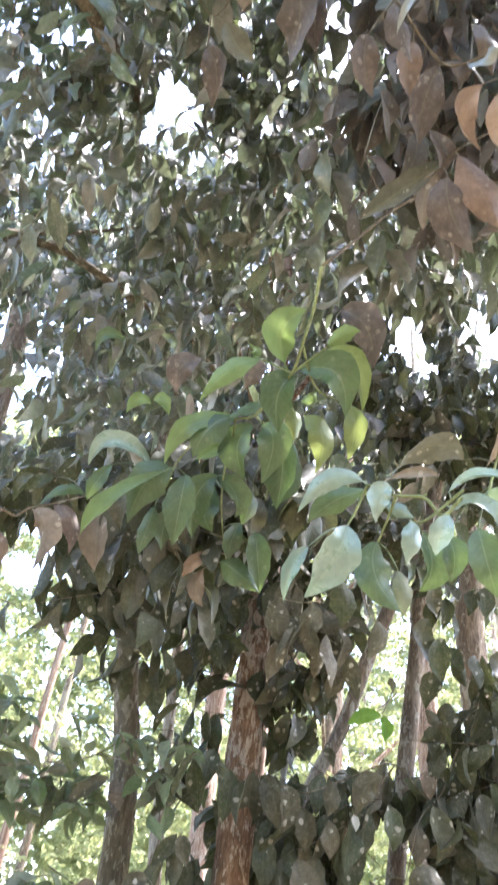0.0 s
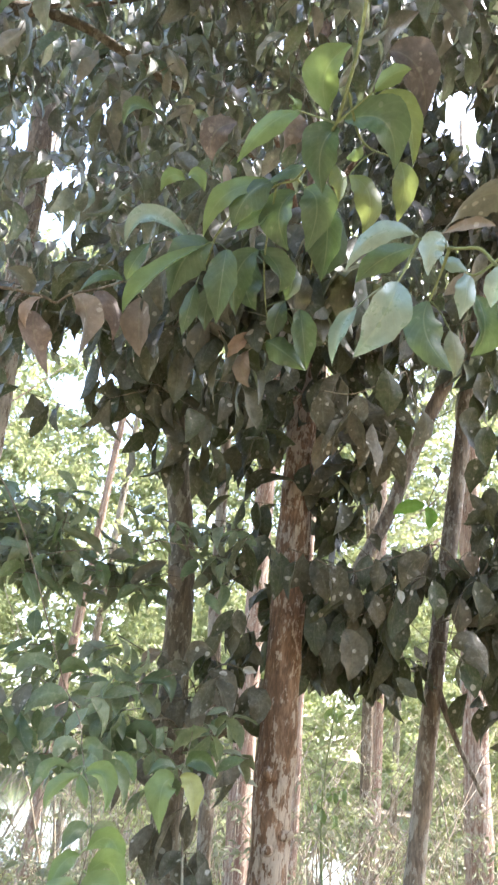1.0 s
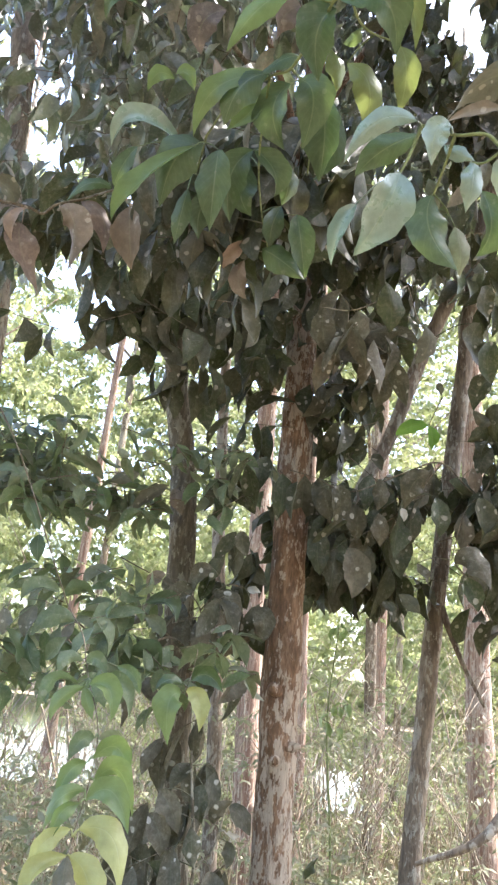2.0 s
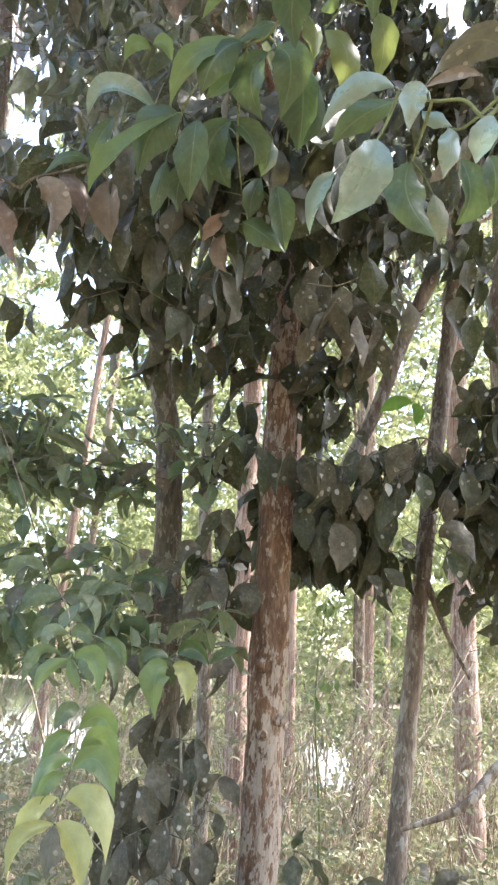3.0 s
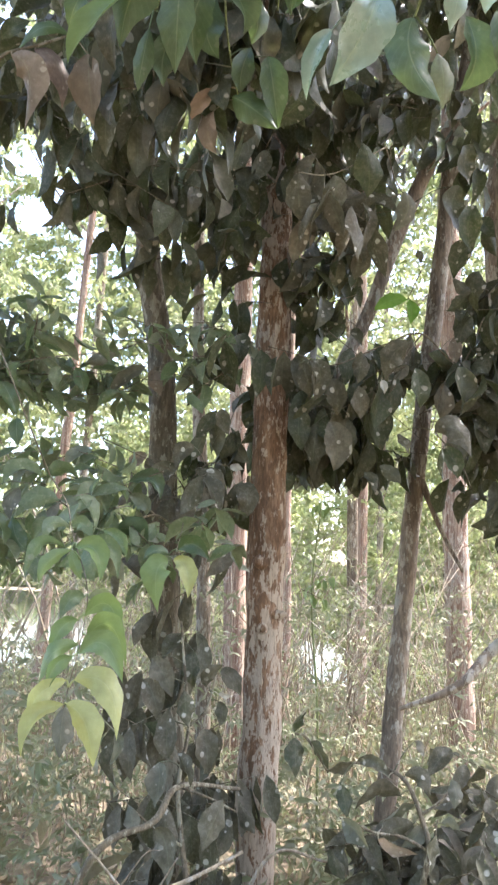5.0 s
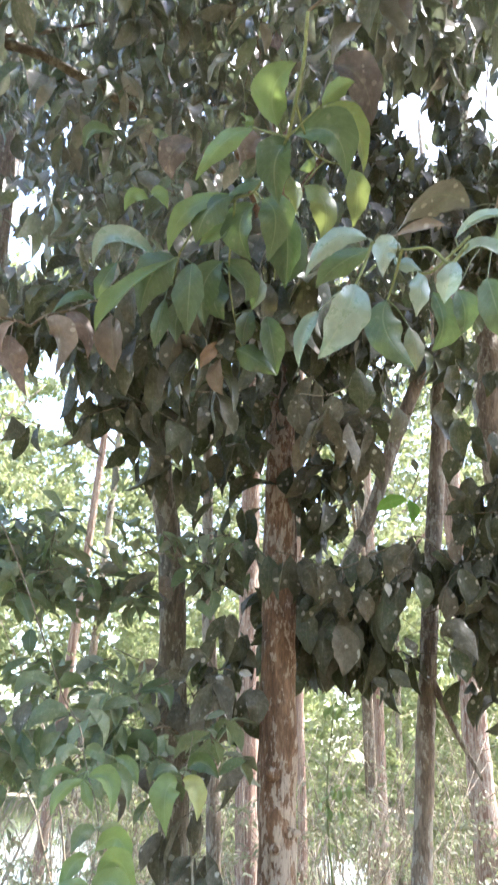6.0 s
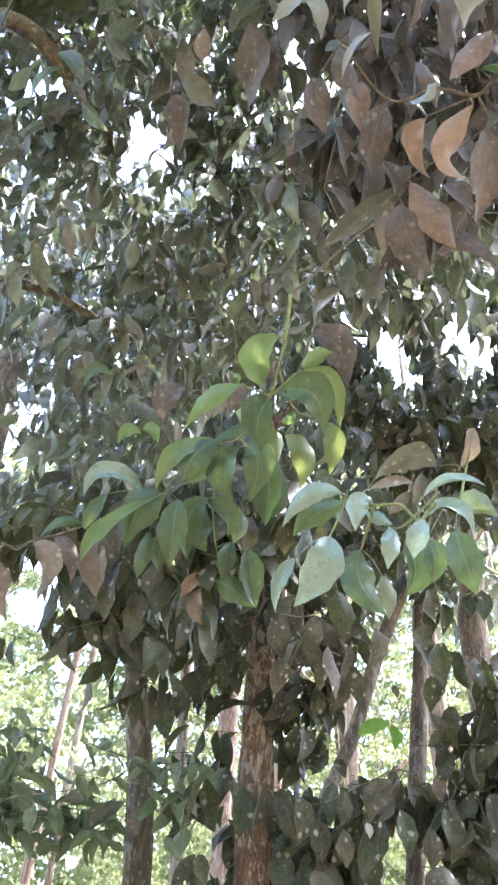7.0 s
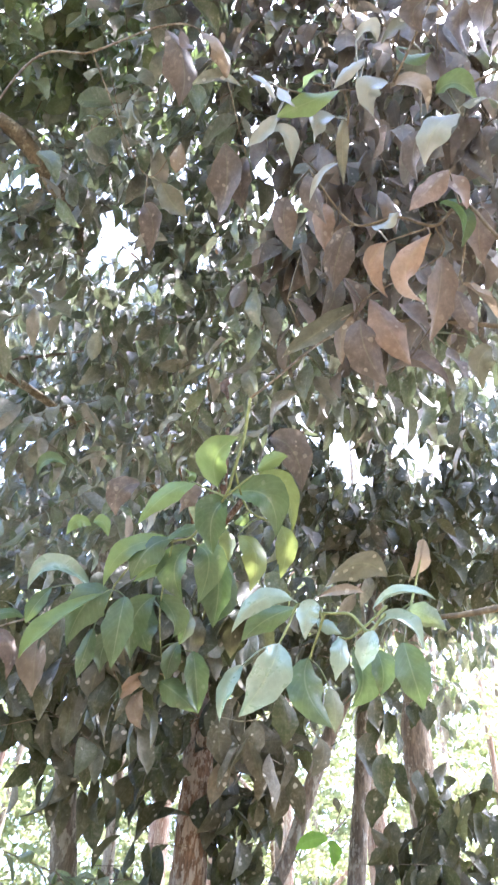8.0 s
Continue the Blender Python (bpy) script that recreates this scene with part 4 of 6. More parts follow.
LEAVES.setdefault('right', []).append(('spotted', [
    (0.485, 3.153, 2.369, 0.509, 3.142, 2.292, 0.513, 3.162, 2.219, 0.079, 1),
    (0.481, 3.142, 2.189, 0.512, 3.125, 2.091, 0.504, 3.15, 1.995, 0.107, -10),
    (0.281, 2.762, 3.026, 0.285, 2.775, 2.94, 0.311, 2.821, 2.858, 0.113, -23),
    (0.41, 2.75, 3.02, 0.415, 2.758, 2.946, 0.379, 2.807, 2.872, 0.101, 0),
]))
LEAVES.setdefault('right', []).append(('lit', [
    (0.965, 3.872, 3.003, 0.875, 3.867, 2.989, 0.797, 3.909, 2.943, 0.072, 9),
    (0.973, 3.87, 3.003, 0.985, 3.864, 2.943, 0.988, 3.888, 2.88, 0.086, 7),
]))
LEAVES.setdefault('right', []).append(('dark', [
    (0.887, 2.968, 2.082, 0.916, 2.944, 2.025, 0.933, 2.95, 1.964, 0.068, -17),
    (0.5, 2.683, 3.113, 0.527, 2.698, 3.019, 0.532, 2.749, 2.939, 0.151, 6),
    (0.682, 3.133, 2.025, 0.723, 3.107, 1.992, 0.761, 3.103, 1.956, 0.065, -18),
    (0.625, 3.149, 1.997, 0.652, 3.128, 1.962, 0.667, 3.129, 1.914, 0.065, 21),
    (0.568, 3.224, 2.225, 0.558, 3.214, 2.134, 0.59, 3.231, 2.04, 0.121, -1),
    (0.685, 3.188, 2.294, 0.674, 3.18, 2.19, 0.707, 3.2, 2.096, 0.121, 23),
    (0.445, 3.247, 2.204, 0.436, 3.235, 2.112, 0.433, 3.259, 2.015, 0.121, 2),
    (0.711, 3.151, 2.418, 0.724, 3.143, 2.314, 0.722, 3.174, 2.219, 0.107, 11),
]))
LEAVES.setdefault('right', []).append(('dark', [
    (0.376, 3.241, 2.274, 0.369, 3.233, 2.169, 0.39, 3.254, 2.085, 0.107, 13),
    (0.793, 3.031, 2.397, 0.804, 3.02, 2.321, 0.812, 3.043, 2.241, 0.091, 0),
    (0.964, 3.03, 2.414, 0.973, 3.022, 2.314, 0.972, 3.053, 2.222, 0.106, -5),
    (1.015, 3.07, 2.744, 0.979, 3.078, 2.689, 0.935, 3.102, 2.665, 0.083, 8),
    (1.037, 3.098, 2.647, 1, 3.103, 2.592, 0.996, 3.131, 2.52, 0.083, -24),
    (0.93, 2.927, 3.114, 0.904, 2.943, 3.036, 0.948, 2.982, 2.947, 0.125, 6),
    (0.998, 2.941, 3.045, 0.971, 2.956, 2.966, 1.003, 2.996, 2.877, 0.125, 1),
    (1.006, 3.004, 2.908, 0.957, 3.011, 2.865, 0.946, 3.054, 2.782, 0.111, -17),
]))
LEAVES.setdefault('right', []).append(('dark', [
    (0.951, 3.071, 2.792, 0.991, 3.056, 2.743, 1.02, 3.049, 2.734, 0.083, -14),
    (1.041, 3.033, 2.814, 1.018, 3.041, 2.734, 1.053, 3.073, 2.639, 0.125, -23),
    (0.954, 2.845, 3.243, 0.928, 2.862, 3.178, 0.959, 2.899, 3.104, 0.125, 12),
    (1.026, 3.143, 2.688, 1, 3.145, 2.631, 1.02, 3.166, 2.559, 0.112, 9),
]))
LEAVES.setdefault('right', []).append(('bleached', [
    (0.67, 3.072, 2.35, 0.676, 3.061, 2.323, 0.679, 3.062, 2.296, 0.036, 3),
]))
LEAVES.setdefault('right', []).append(('dusty', [
    (0.703, 2.901, 3.062, 0.72, 2.907, 2.985, 0.676, 2.956, 2.918, 0.081, 9),
    (0.778, 2.98, 2.86, 0.785, 2.972, 2.831, 0.797, 2.979, 2.798, 0.048, -15),
]))
LEAVES.setdefault('vine', []).append(('bleached', [
    (0.1, 2.926, 1.169, 0.123, 2.91, 1.169, 0.146, 2.904, 1.165, 0.047, 0),
]))
LEAVES.setdefault('vine', []).append(('spotted', [
    (-0.135, 2.934, 1.277, -0.092, 2.907, 1.233, -0.056, 2.903, 1.156, 0.1, -5),
    (-0.158, 2.925, 1.207, -0.117, 2.896, 1.155, -0.104, 2.89, 1.087, 0.089, 22),
    (-0.018, 2.927, 1.176, -0.008, 2.897, 1.123, 0.002, 2.889, 1.065, 0.102, -6),
    (0.057, 2.93, 1.191, 0.066, 2.915, 1.234, 0.112, 2.918, 1.267, 0.056, -9),
    (0.105, 2.986, 1.247, 0.143, 2.96, 1.217, 0.178, 2.953, 1.163, 0.09, 20),
    (0.102, 2.972, 1.138, 0.118, 2.948, 1.103, 0.108, 2.939, 1.062, 0.068, -20),
    (0.058, 2.908, 1.057, 0.071, 2.872, 0.999, 0.079, 2.86, 0.925, 0.089, -5),
    (-0.024, 2.863, 0.985, 0.005, 2.833, 0.947, 0.024, 2.822, 0.894, 0.093, -23),
]))
LEAVES.setdefault('vine', []).append(('spotted', [
    (0.132, 2.811, 0.86, 0.101, 2.768, 0.799, 0.072, 2.752, 0.726, 0.104, 11),
    (-0.078, 2.786, 0.775, -0.038, 2.748, 0.736, -0.024, 2.72, 0.634, 0.12, -7),
    (-0.069, 2.946, 1.111, -0.065, 2.904, 1.022, -0.053, 2.897, 0.96, 0.079, -1),
]))
LEAVES.setdefault('vine', []).append(('dusty', [
    (-0.084, 2.835, 0.96, -0.075, 2.798, 0.906, -0.083, 2.782, 0.836, 0.076, -7),
    (-0.169, 2.798, 0.837, -0.149, 2.768, 0.794, -0.166, 2.755, 0.76, 0.087, 0),
]))
LEAVES.setdefault('vine', []).append(('dark', [
    (-0.146, 2.953, 1.056, -0.105, 2.932, 1.035, -0.092, 2.922, 0.986, 0.079, -21),
    (0.005, 3.042, 1.296, 0, 3.013, 1.237, 0.016, 3.008, 1.177, 0.081, -20),
]))
LEAVES.setdefault('low', []).append(('spotted', [
    (0.663, 2.651, 0.935, 0.595, 2.643, 0.941, 0.525, 2.649, 0.89, 0.076, 25),
    (0.688, 2.586, 0.876, 0.625, 2.574, 0.86, 0.582, 2.578, 0.833, 0.063, -10),
    (0.733, 2.506, 0.868, 0.709, 2.479, 0.829, 0.703, 2.464, 0.779, 0.073, 21),
    (0.537, 2.747, 1.001, 0.487, 2.735, 0.995, 0.448, 2.738, 0.981, 0.055, 3),
    (0.545, 2.747, 1.006, 0.591, 2.716, 1.015, 0.649, 2.694, 0.966, 0.04, 11),
    (0.684, 2.68, 0.988, 0.727, 2.648, 0.989, 0.751, 2.629, 0.944, 0.083, 17),
    (0.723, 2.72, 1.08, 0.736, 2.698, 1.07, 0.744, 2.686, 1.041, 0.055, 12),
]))
LEAVES.setdefault('low', []).append(('dusty', [
    (0.698, 2.616, 0.918, 0.642, 2.604, 0.907, 0.59, 2.604, 0.857, 0.062, 20),
    (0.711, 2.598, 0.866, 0.691, 2.577, 0.844, 0.65, 2.577, 0.812, 0.062, 2),
    (0.482, 2.62, 0.869, 0.517, 2.586, 0.851, 0.554, 2.565, 0.804, 0.065, 17),
    (0.762, 2.557, 0.889, 0.785, 2.534, 0.893, 0.803, 2.52, 0.88, 0.053, 16),
    (0.81, 2.623, 0.994, 0.817, 2.594, 0.966, 0.808, 2.584, 0.918, 0.063, 15),
]))
LEAVES.setdefault('low', []).append(('tan', [
    (0.574, 2.54, 0.842, 0.61, 2.505, 0.834, 0.678, 2.486, 0.823, 0.048, -21),
    (0.623, 2.67, 0.972, 0.631, 2.653, 0.972, 0.652, 2.64, 0.965, 0.036, 12),
]))
LEAVES.setdefault('low', []).append(('dark', [
    (0.362, 2.89, 1.064, 0.365, 2.879, 1.107, 0.399, 2.877, 1.134, 0.066, -24),
    (0.363, 2.887, 1.048, 0.364, 2.854, 0.999, 0.365, 2.841, 0.929, 0.094, 22),
    (0.414, 2.879, 1.037, 0.441, 2.848, 1.009, 0.471, 2.833, 0.96, 0.085, -22),
    (0.486, 2.693, 0.951, 0.496, 2.662, 0.915, 0.502, 2.647, 0.868, 0.063, -18),
]))
STEMS = {}
STEMS['green'] = [
    [(0.136, 1.037, 2.944), (0.134, 1.089, 2.873), (0.123, 1.136, 2.815), (0.113, 1.187, 2.778), (0.088, 1.263, 2.785), (0.053, 1.347, 2.779), (0.012, 1.381, 2.784), (-0.062, 1.433, 2.763), (-0.11, 1.489, 2.715)],
    [(0.113, 1.187, 2.778), (0.175, 1.162, 2.841)],
    [(0.113, 1.187, 2.778), (0.044, 1.227, 2.839)],
    [(0.053, 1.347, 2.779), (0.109, 1.427, 2.773), (0.114, 1.582, 2.712)],
    [(-0.11, 1.489, 2.715), (-0.137, 1.586, 2.693), (-0.171, 1.555, 2.734)],
    [(0.012, 1.381, 2.784), (0.004, 1.542, 2.719), (0.019, 1.668, 2.672), (0.045, 1.731, 2.603)],
    [(0.123, 1.136, 2.815), (0.173, 1.245, 2.798), (0.256, 1.292, 2.808)],
]
STEMS['bright'] = [
    [(0.546, 1.136, 2.506), (0.487, 1.141, 2.495), (0.438, 1.125, 2.489), (0.404, 1.136, 2.453), (0.373, 1.144, 2.49), (0.324, 1.155, 2.493), (0.272, 1.164, 2.513)],
    [(0.404, 1.136, 2.453), (0.411, 1.124, 2.449)],
    [(0.442, 1.132, 2.512), (0.38, 1.156, 2.452), (0.353, 1.165, 2.45)],
    [(0.324, 1.155, 2.493), (0.321, 1.195, 2.472), (0.315, 1.249, 2.447)],
    [(0.272, 1.164, 2.513), (0.259, 1.183, 2.472), (0.243, 1.188, 2.433)],
    [(0.487, 1.141, 2.495), (0.506, 1.144, 2.569), (0.526, 1.109, 2.665)],
]
STEMS['canopy'] = [
    [(0.646, 0.653, 3.118), (0.506, 0.61, 3.155), (0.453, 0.653, 3.127), (0.373, 0.658, 3.145), (0.291, 0.699, 3.163), (0.183, 0.631, 3.234)],
    [(0.5, 0.307, 3.115), (0.402, 0.379, 3.121), (0.289, 0.401, 3.138), (0.208, 0.434, 3.16), (0.129, 0.453, 3.16), (0.027, 0.445, 3.187)],
    [(0.208, 0.434, 3.16), (0.227, 0.478, 3.152), (0.227, 0.551, 3.122)],
    [(0.453, 0.653, 3.127), (0.477, 0.707, 3.103), (0.361, 0.831, 3.107), (0.342, 0.869, 3.098)],
    [(0.453, 0.653, 3.127), (0.364, 0.699, 3.114)],
    [(0.506, 0.61, 3.155), (0.53, 0.755, 3.093), (0.477, 1.001, 3.068)],
    [(0.289, 0.401, 3.138), (0.31, 0.328, 3.167), (0.328, 0.254, 3.193)],
    [(0.342, 0.869, 3.098), (0.254, 0.969, 3.119), (0.194, 0.926, 3.181)],
]
STEMS['overhead'] = [
    [(-0.478, 0.619, 3.457), (-0.323, 0.557, 3.463), (-0.169, 0.465, 3.422), (-0.085, 0.45, 3.393), (-0.032, 0.515, 3.405), (0.041, 0.697, 3.431)],
    [(-0.323, 0.557, 3.463), (-0.188, 0.804, 3.432), (-0.112, 0.721, 3.447)],
]
STEMS['brown'] = [
    [(-0.644, 1.696, 2.647), (-0.594, 1.703, 2.65), (-0.53, 1.716, 2.648), (-0.501, 1.738, 2.649), (-0.47, 1.732, 2.673), (-0.411, 1.749, 2.71), (-0.352, 1.77, 2.756)],
]
STEMS['sprig'] = [
    [(-0.297, 1.777, 1.746), (-0.248, 1.721, 1.688), (-0.226, 1.678, 1.637), (-0.205, 1.632, 1.596), (-0.182, 1.606, 1.551), (-0.17, 1.587, 1.508), (-0.166, 1.545, 1.46), (-0.167, 1.51, 1.417), (-0.171, 1.485, 1.38), (-0.174, 1.469, 1.346)],
]
STEMS['twin'] = [
    [(-0.049, 2.626, 1.724), (-0.05, 2.368, 1.636), (-0.065, 2.328, 1.592)],
]
STEMS['left'] = [
    [(-0.088, 3.476, 1.725), (-0.167, 3.018, 1.774), (-0.318, 2.906, 1.696), (-0.472, 2.806, 1.786), (-0.58, 2.789, 1.839)],
    [(-0.237, 3.376, 2.582), (-0.36, 3.097, 2.413), (-0.633, 2.917, 2.304), (-0.798, 2.841, 2.21)],
    [(-0.237, 3.376, 2.582), (-0.17, 3.359, 2.473), (-0.245, 3.32, 2.404)],
    [(-0.088, 3.476, 1.725), (-0.079, 3.314, 1.909), (-0.217, 3.29, 2.039)],
    [(-0.167, 3.018, 1.774), (-0.253, 2.905, 1.841), (-0.268, 2.901, 1.871)],
    [(-0.079, 3.314, 1.909), (0.009, 3.254, 2.008), (0.108, 3.304, 2.011)],
]
STEMS['right'] = [
    [(1.145, 3.261, 2.71), (1.022, 3.211, 2.477), (0.842, 3.128, 2.57), (0.68, 3.082, 2.5), (0.477, 3.113, 2.41), (0.337, 3.119, 2.449)],
    [(0.842, 3.128, 2.57), (0.67, 3.127, 2.343), (0.509, 3.18, 2.237)],
    [(1.022, 3.211, 2.477), (0.927, 3.109, 2.365), (0.853, 3.017, 2.156)],
    [(0.865, 3.016, 2.145), (0.942, 2.959, 2.029), (0.986, 2.957, 1.933)],
    [(0.616, 2.843, 3.203), (0.683, 2.9, 3.074), (0.821, 3.085, 3.094)],
    [(0.616, 2.843, 3.203), (0.409, 2.747, 3.025), (0.281, 2.762, 3.026)],
    [(1.029, 3.849, 3.157), (0.969, 3.868, 3.011)],
]
STEMS['vine'] = [
    [(0.048, 2.8, 0.507), (0.01, 2.87, 0.7), (-0.016, 2.899, 0.875), (0.006, 2.959, 1.055), (-0.019, 3.003, 1.216), (-0.048, 3.098, 1.395)],
    [(-0.016, 2.899, 0.875), (0.084, 2.833, 0.86), (0.178, 2.82, 0.824)],
    [(0.006, 2.959, 1.055), (0.063, 2.969, 1.116), (0.094, 3.007, 1.254)],
    [(0.01, 2.87, 0.7), (-0.079, 2.805, 0.769), (-0.169, 2.798, 0.837)],
]
STEMS['low'] = [
    [(0.71, 2.556, 0.673), (0.724, 2.546, 0.814), (0.715, 2.605, 0.893), (0.684, 2.676, 0.974), (0.613, 2.721, 1.004), (0.537, 2.748, 1.005)],
    [(0.724, 2.546, 0.814), (0.649, 2.575, 0.842), (0.566, 2.576, 0.851), (0.477, 2.632, 0.872)],
    [(0.715, 2.605, 0.893), (0.774, 2.6, 0.94), (0.817, 2.618, 0.981)],
    [(0.475, 2.851, 0.95), (0.405, 2.881, 1.044), (0.362, 2.89, 1.06)],
]

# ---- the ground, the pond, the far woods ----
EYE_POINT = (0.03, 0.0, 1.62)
# sky openings placed along lines of sight from the camera
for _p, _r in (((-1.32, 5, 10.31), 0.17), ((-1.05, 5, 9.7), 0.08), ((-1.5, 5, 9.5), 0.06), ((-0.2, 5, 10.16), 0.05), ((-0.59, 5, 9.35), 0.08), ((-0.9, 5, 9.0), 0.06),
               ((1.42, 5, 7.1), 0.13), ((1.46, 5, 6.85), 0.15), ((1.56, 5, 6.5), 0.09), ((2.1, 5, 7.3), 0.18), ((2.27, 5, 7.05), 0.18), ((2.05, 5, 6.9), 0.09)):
    VIEW_GAPS.append((EYE_POINT, _p, _r, 60.0))
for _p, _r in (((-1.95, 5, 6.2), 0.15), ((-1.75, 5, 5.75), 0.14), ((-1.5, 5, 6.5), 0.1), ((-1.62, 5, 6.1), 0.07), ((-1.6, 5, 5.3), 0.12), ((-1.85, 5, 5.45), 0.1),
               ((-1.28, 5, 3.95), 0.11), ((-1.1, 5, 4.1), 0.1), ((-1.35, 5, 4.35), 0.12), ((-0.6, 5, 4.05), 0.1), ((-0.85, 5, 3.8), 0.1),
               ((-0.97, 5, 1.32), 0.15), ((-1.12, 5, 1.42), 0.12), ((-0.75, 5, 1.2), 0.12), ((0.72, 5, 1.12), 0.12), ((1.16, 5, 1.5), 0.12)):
    VIEW_GAPS.append((EYE_POINT, _p, _r, 60.0))
# leaves hiding the leaning trunk, its limb and other trunks from camera are cut
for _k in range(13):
    VIEW_GAPS.append((EYE_POINT, (0.975 + 0.2 * _k / 12, 3.95, 1.25 + 2.1 * _k / 12), 0.14 if _k < 5 else 0.2, 4.2))
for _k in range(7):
    VIEW_GAPS.append((EYE_POINT, (0.57 + 0.53 * _k / 6, 3.93, 2.45 + 1.35 * _k / 6), 0.15, 4.4))
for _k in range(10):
    VIEW_GAPS.append((EYE_POINT, (-0.13 - 0.13 * _k / 9, 3.6, 1.35 + 1.45 * _k / 9), 0.15 if 3 < _k < 9 else 0.08, 3.7))
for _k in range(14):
    VIEW_GAPS.append((EYE_POINT, (0.28 - 0.015 * _k / 8, 3.45, 1.3 + 1.4 * _k / 8), 0.14 if _k < 9 else 0.1, 3.6))
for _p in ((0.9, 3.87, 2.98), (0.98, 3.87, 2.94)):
    VIEW_GAPS.append((EYE_POINT, _p, 0.16, 3.95))

# leaves hiding the limb overhead from the camera are cut too
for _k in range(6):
    VIEW_GAPS.append((EYE_POINT, (-0.87 + 0.42 * _k / 5, 1.2 + 0.46 * _k / 5, 4.46 - 0.17 * _k / 5), 0.1, 3.05))


def ground():
    n = 90
    xs = np.sign(np.linspace(-1, 1, n)) * np.abs(np.linspace(-1, 1, n)) ** 3 * 500
    v = []
    for y in xs + 4:
        for x in xs:
            far = max(0.0, math.hypot(x, y) - 14)
            z = 0.05 * noise.noise((x * 0.8, y * 0.8, 0)) + 0.02 * noise.noise((x * 3, y * 3, 2))
            dip = -0.5 * min(1, max(0, (y - 14) / 3)) * min(1, max(0, (70 - y) / 6)) * min(1, max(0, (32 - abs(x + 2)) / 5))
            v.append((x, y, z / (1 + far * 0.1) + dip))
    f = [(j * n + i, j * n + i + 1, (j + 1) * n + i + 1, (j + 1) * n + i) for j in range(n - 1) for i in range(n - 1)]
    ob = new("ground", mesh_from("ground", v, f, GROUND))
    tagged(ob, "brown forest floor of earth, dry leaves and grass", "ground", kind="structure")


def pond():
    n = 24
    v = [(-2 + 34 * (i / (n - 1) * 2 - 1), 13 + 60 * j / (n - 1), -0.12) for j in range(n) for i in range(n)]
    f = [(j * n + i, j * n + i + 1, (j + 1) * n + i + 1, (j + 1) * n + i) for j in range(n - 1) for i in range(n - 1)]
    tagged(new("water", mesh_from("water", v, f, WATER)), "still pond water shining white beyond the thicket", "pond", kind="structure")


ground()
pond()


def far_woods():
    """An added belt of woodland round the place, haze in its pale leaf colour."""
    pts = []
    for i in range(5200):
        a = rng.uniform(0, 2 * math.pi) if i < 1000 else rng.normal(math.pi / 2, 0.3)
        d = rng.uniform(78, 110)
        # treeline lowered in two directions so the pond mirrors bright sky there
        pts.append((math.cos(a) * d, math.sin(a) * d, rng.uniform(0, 1) ** 0.9 * (19 + 6 * noise.noise((math.cos(a) * 9, math.sin(a) * 9, 0))) * (0.16 if -0.27 < math.cos(a) < -0.13 or 0.12 < math.cos(a) < 0.19 else 1)))
    c = np.array(pts)
    foliage("far_woods", None, LEAF["sunny"], c, 16, 3.0, 0.5, (0.7, 1.3), 0.6, 3, "distant green woodland beyond the pond, haze put into pale leaves", False, 0.9, False, 2)
    bpy.data.objects["far_woods"]["category"] = "woods"


def thicket():
    """Sunlit bushes behind the trees, thick near the ground, with gaps."""
    low = np.stack([rng.uniform(-5.5, 6.5, 3800), rng.uniform(7.2, 12.5, 3800), rng.uniform(0, 1, 3800) ** 1.1 * 4.8], 1)
    keep = np.array([noise.noise(Vector(p) * 0.9) > -0.14 for p in low])
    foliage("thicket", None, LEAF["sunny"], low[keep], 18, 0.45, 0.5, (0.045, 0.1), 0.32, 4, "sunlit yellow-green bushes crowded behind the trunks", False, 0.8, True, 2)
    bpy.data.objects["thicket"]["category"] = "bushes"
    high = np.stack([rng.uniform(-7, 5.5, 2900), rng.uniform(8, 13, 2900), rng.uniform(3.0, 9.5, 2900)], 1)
    keep = np.array([noise.noise(Vector(p) * 0.8) > -0.05 for p in high]) & outside_view_gaps(high)
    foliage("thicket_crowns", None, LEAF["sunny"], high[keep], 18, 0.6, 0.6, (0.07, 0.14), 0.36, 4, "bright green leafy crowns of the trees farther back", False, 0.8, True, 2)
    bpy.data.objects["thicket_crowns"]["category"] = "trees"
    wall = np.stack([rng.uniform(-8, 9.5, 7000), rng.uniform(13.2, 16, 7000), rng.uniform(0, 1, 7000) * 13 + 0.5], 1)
    keep = np.array([noise.noise(Vector(p) * 0.55) > -0.34 for p in wall]) & outside_view_gaps(wall)
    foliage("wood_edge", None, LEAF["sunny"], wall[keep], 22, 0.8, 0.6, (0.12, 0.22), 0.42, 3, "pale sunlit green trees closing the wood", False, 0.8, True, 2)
    bpy.data.objects["wood_edge"]["category"] = "trees"
    stems = []
    for _ in range(340):
        x, y = rng.uniform(-6, 7), rng.uniform(6.5, 12)
        h = rng.uniform(0.8, 2.8)
        k = rng.normal(0, 0.3, 2) * h
        stems.append(([(x, y, -0.05), (x + k[0] * 0.4, y + k[1] * 0.3, h * 0.6), (x + k[0], y + k[1], h)], [rng.uniform(0.006, 0.016), 0.003]))
    ob = joined_sticks("thicket_stems", None, stems, BARK["dead"])
    tagged(ob, "thin pale dry stems standing in the bushes", "stems", kind="stuff")


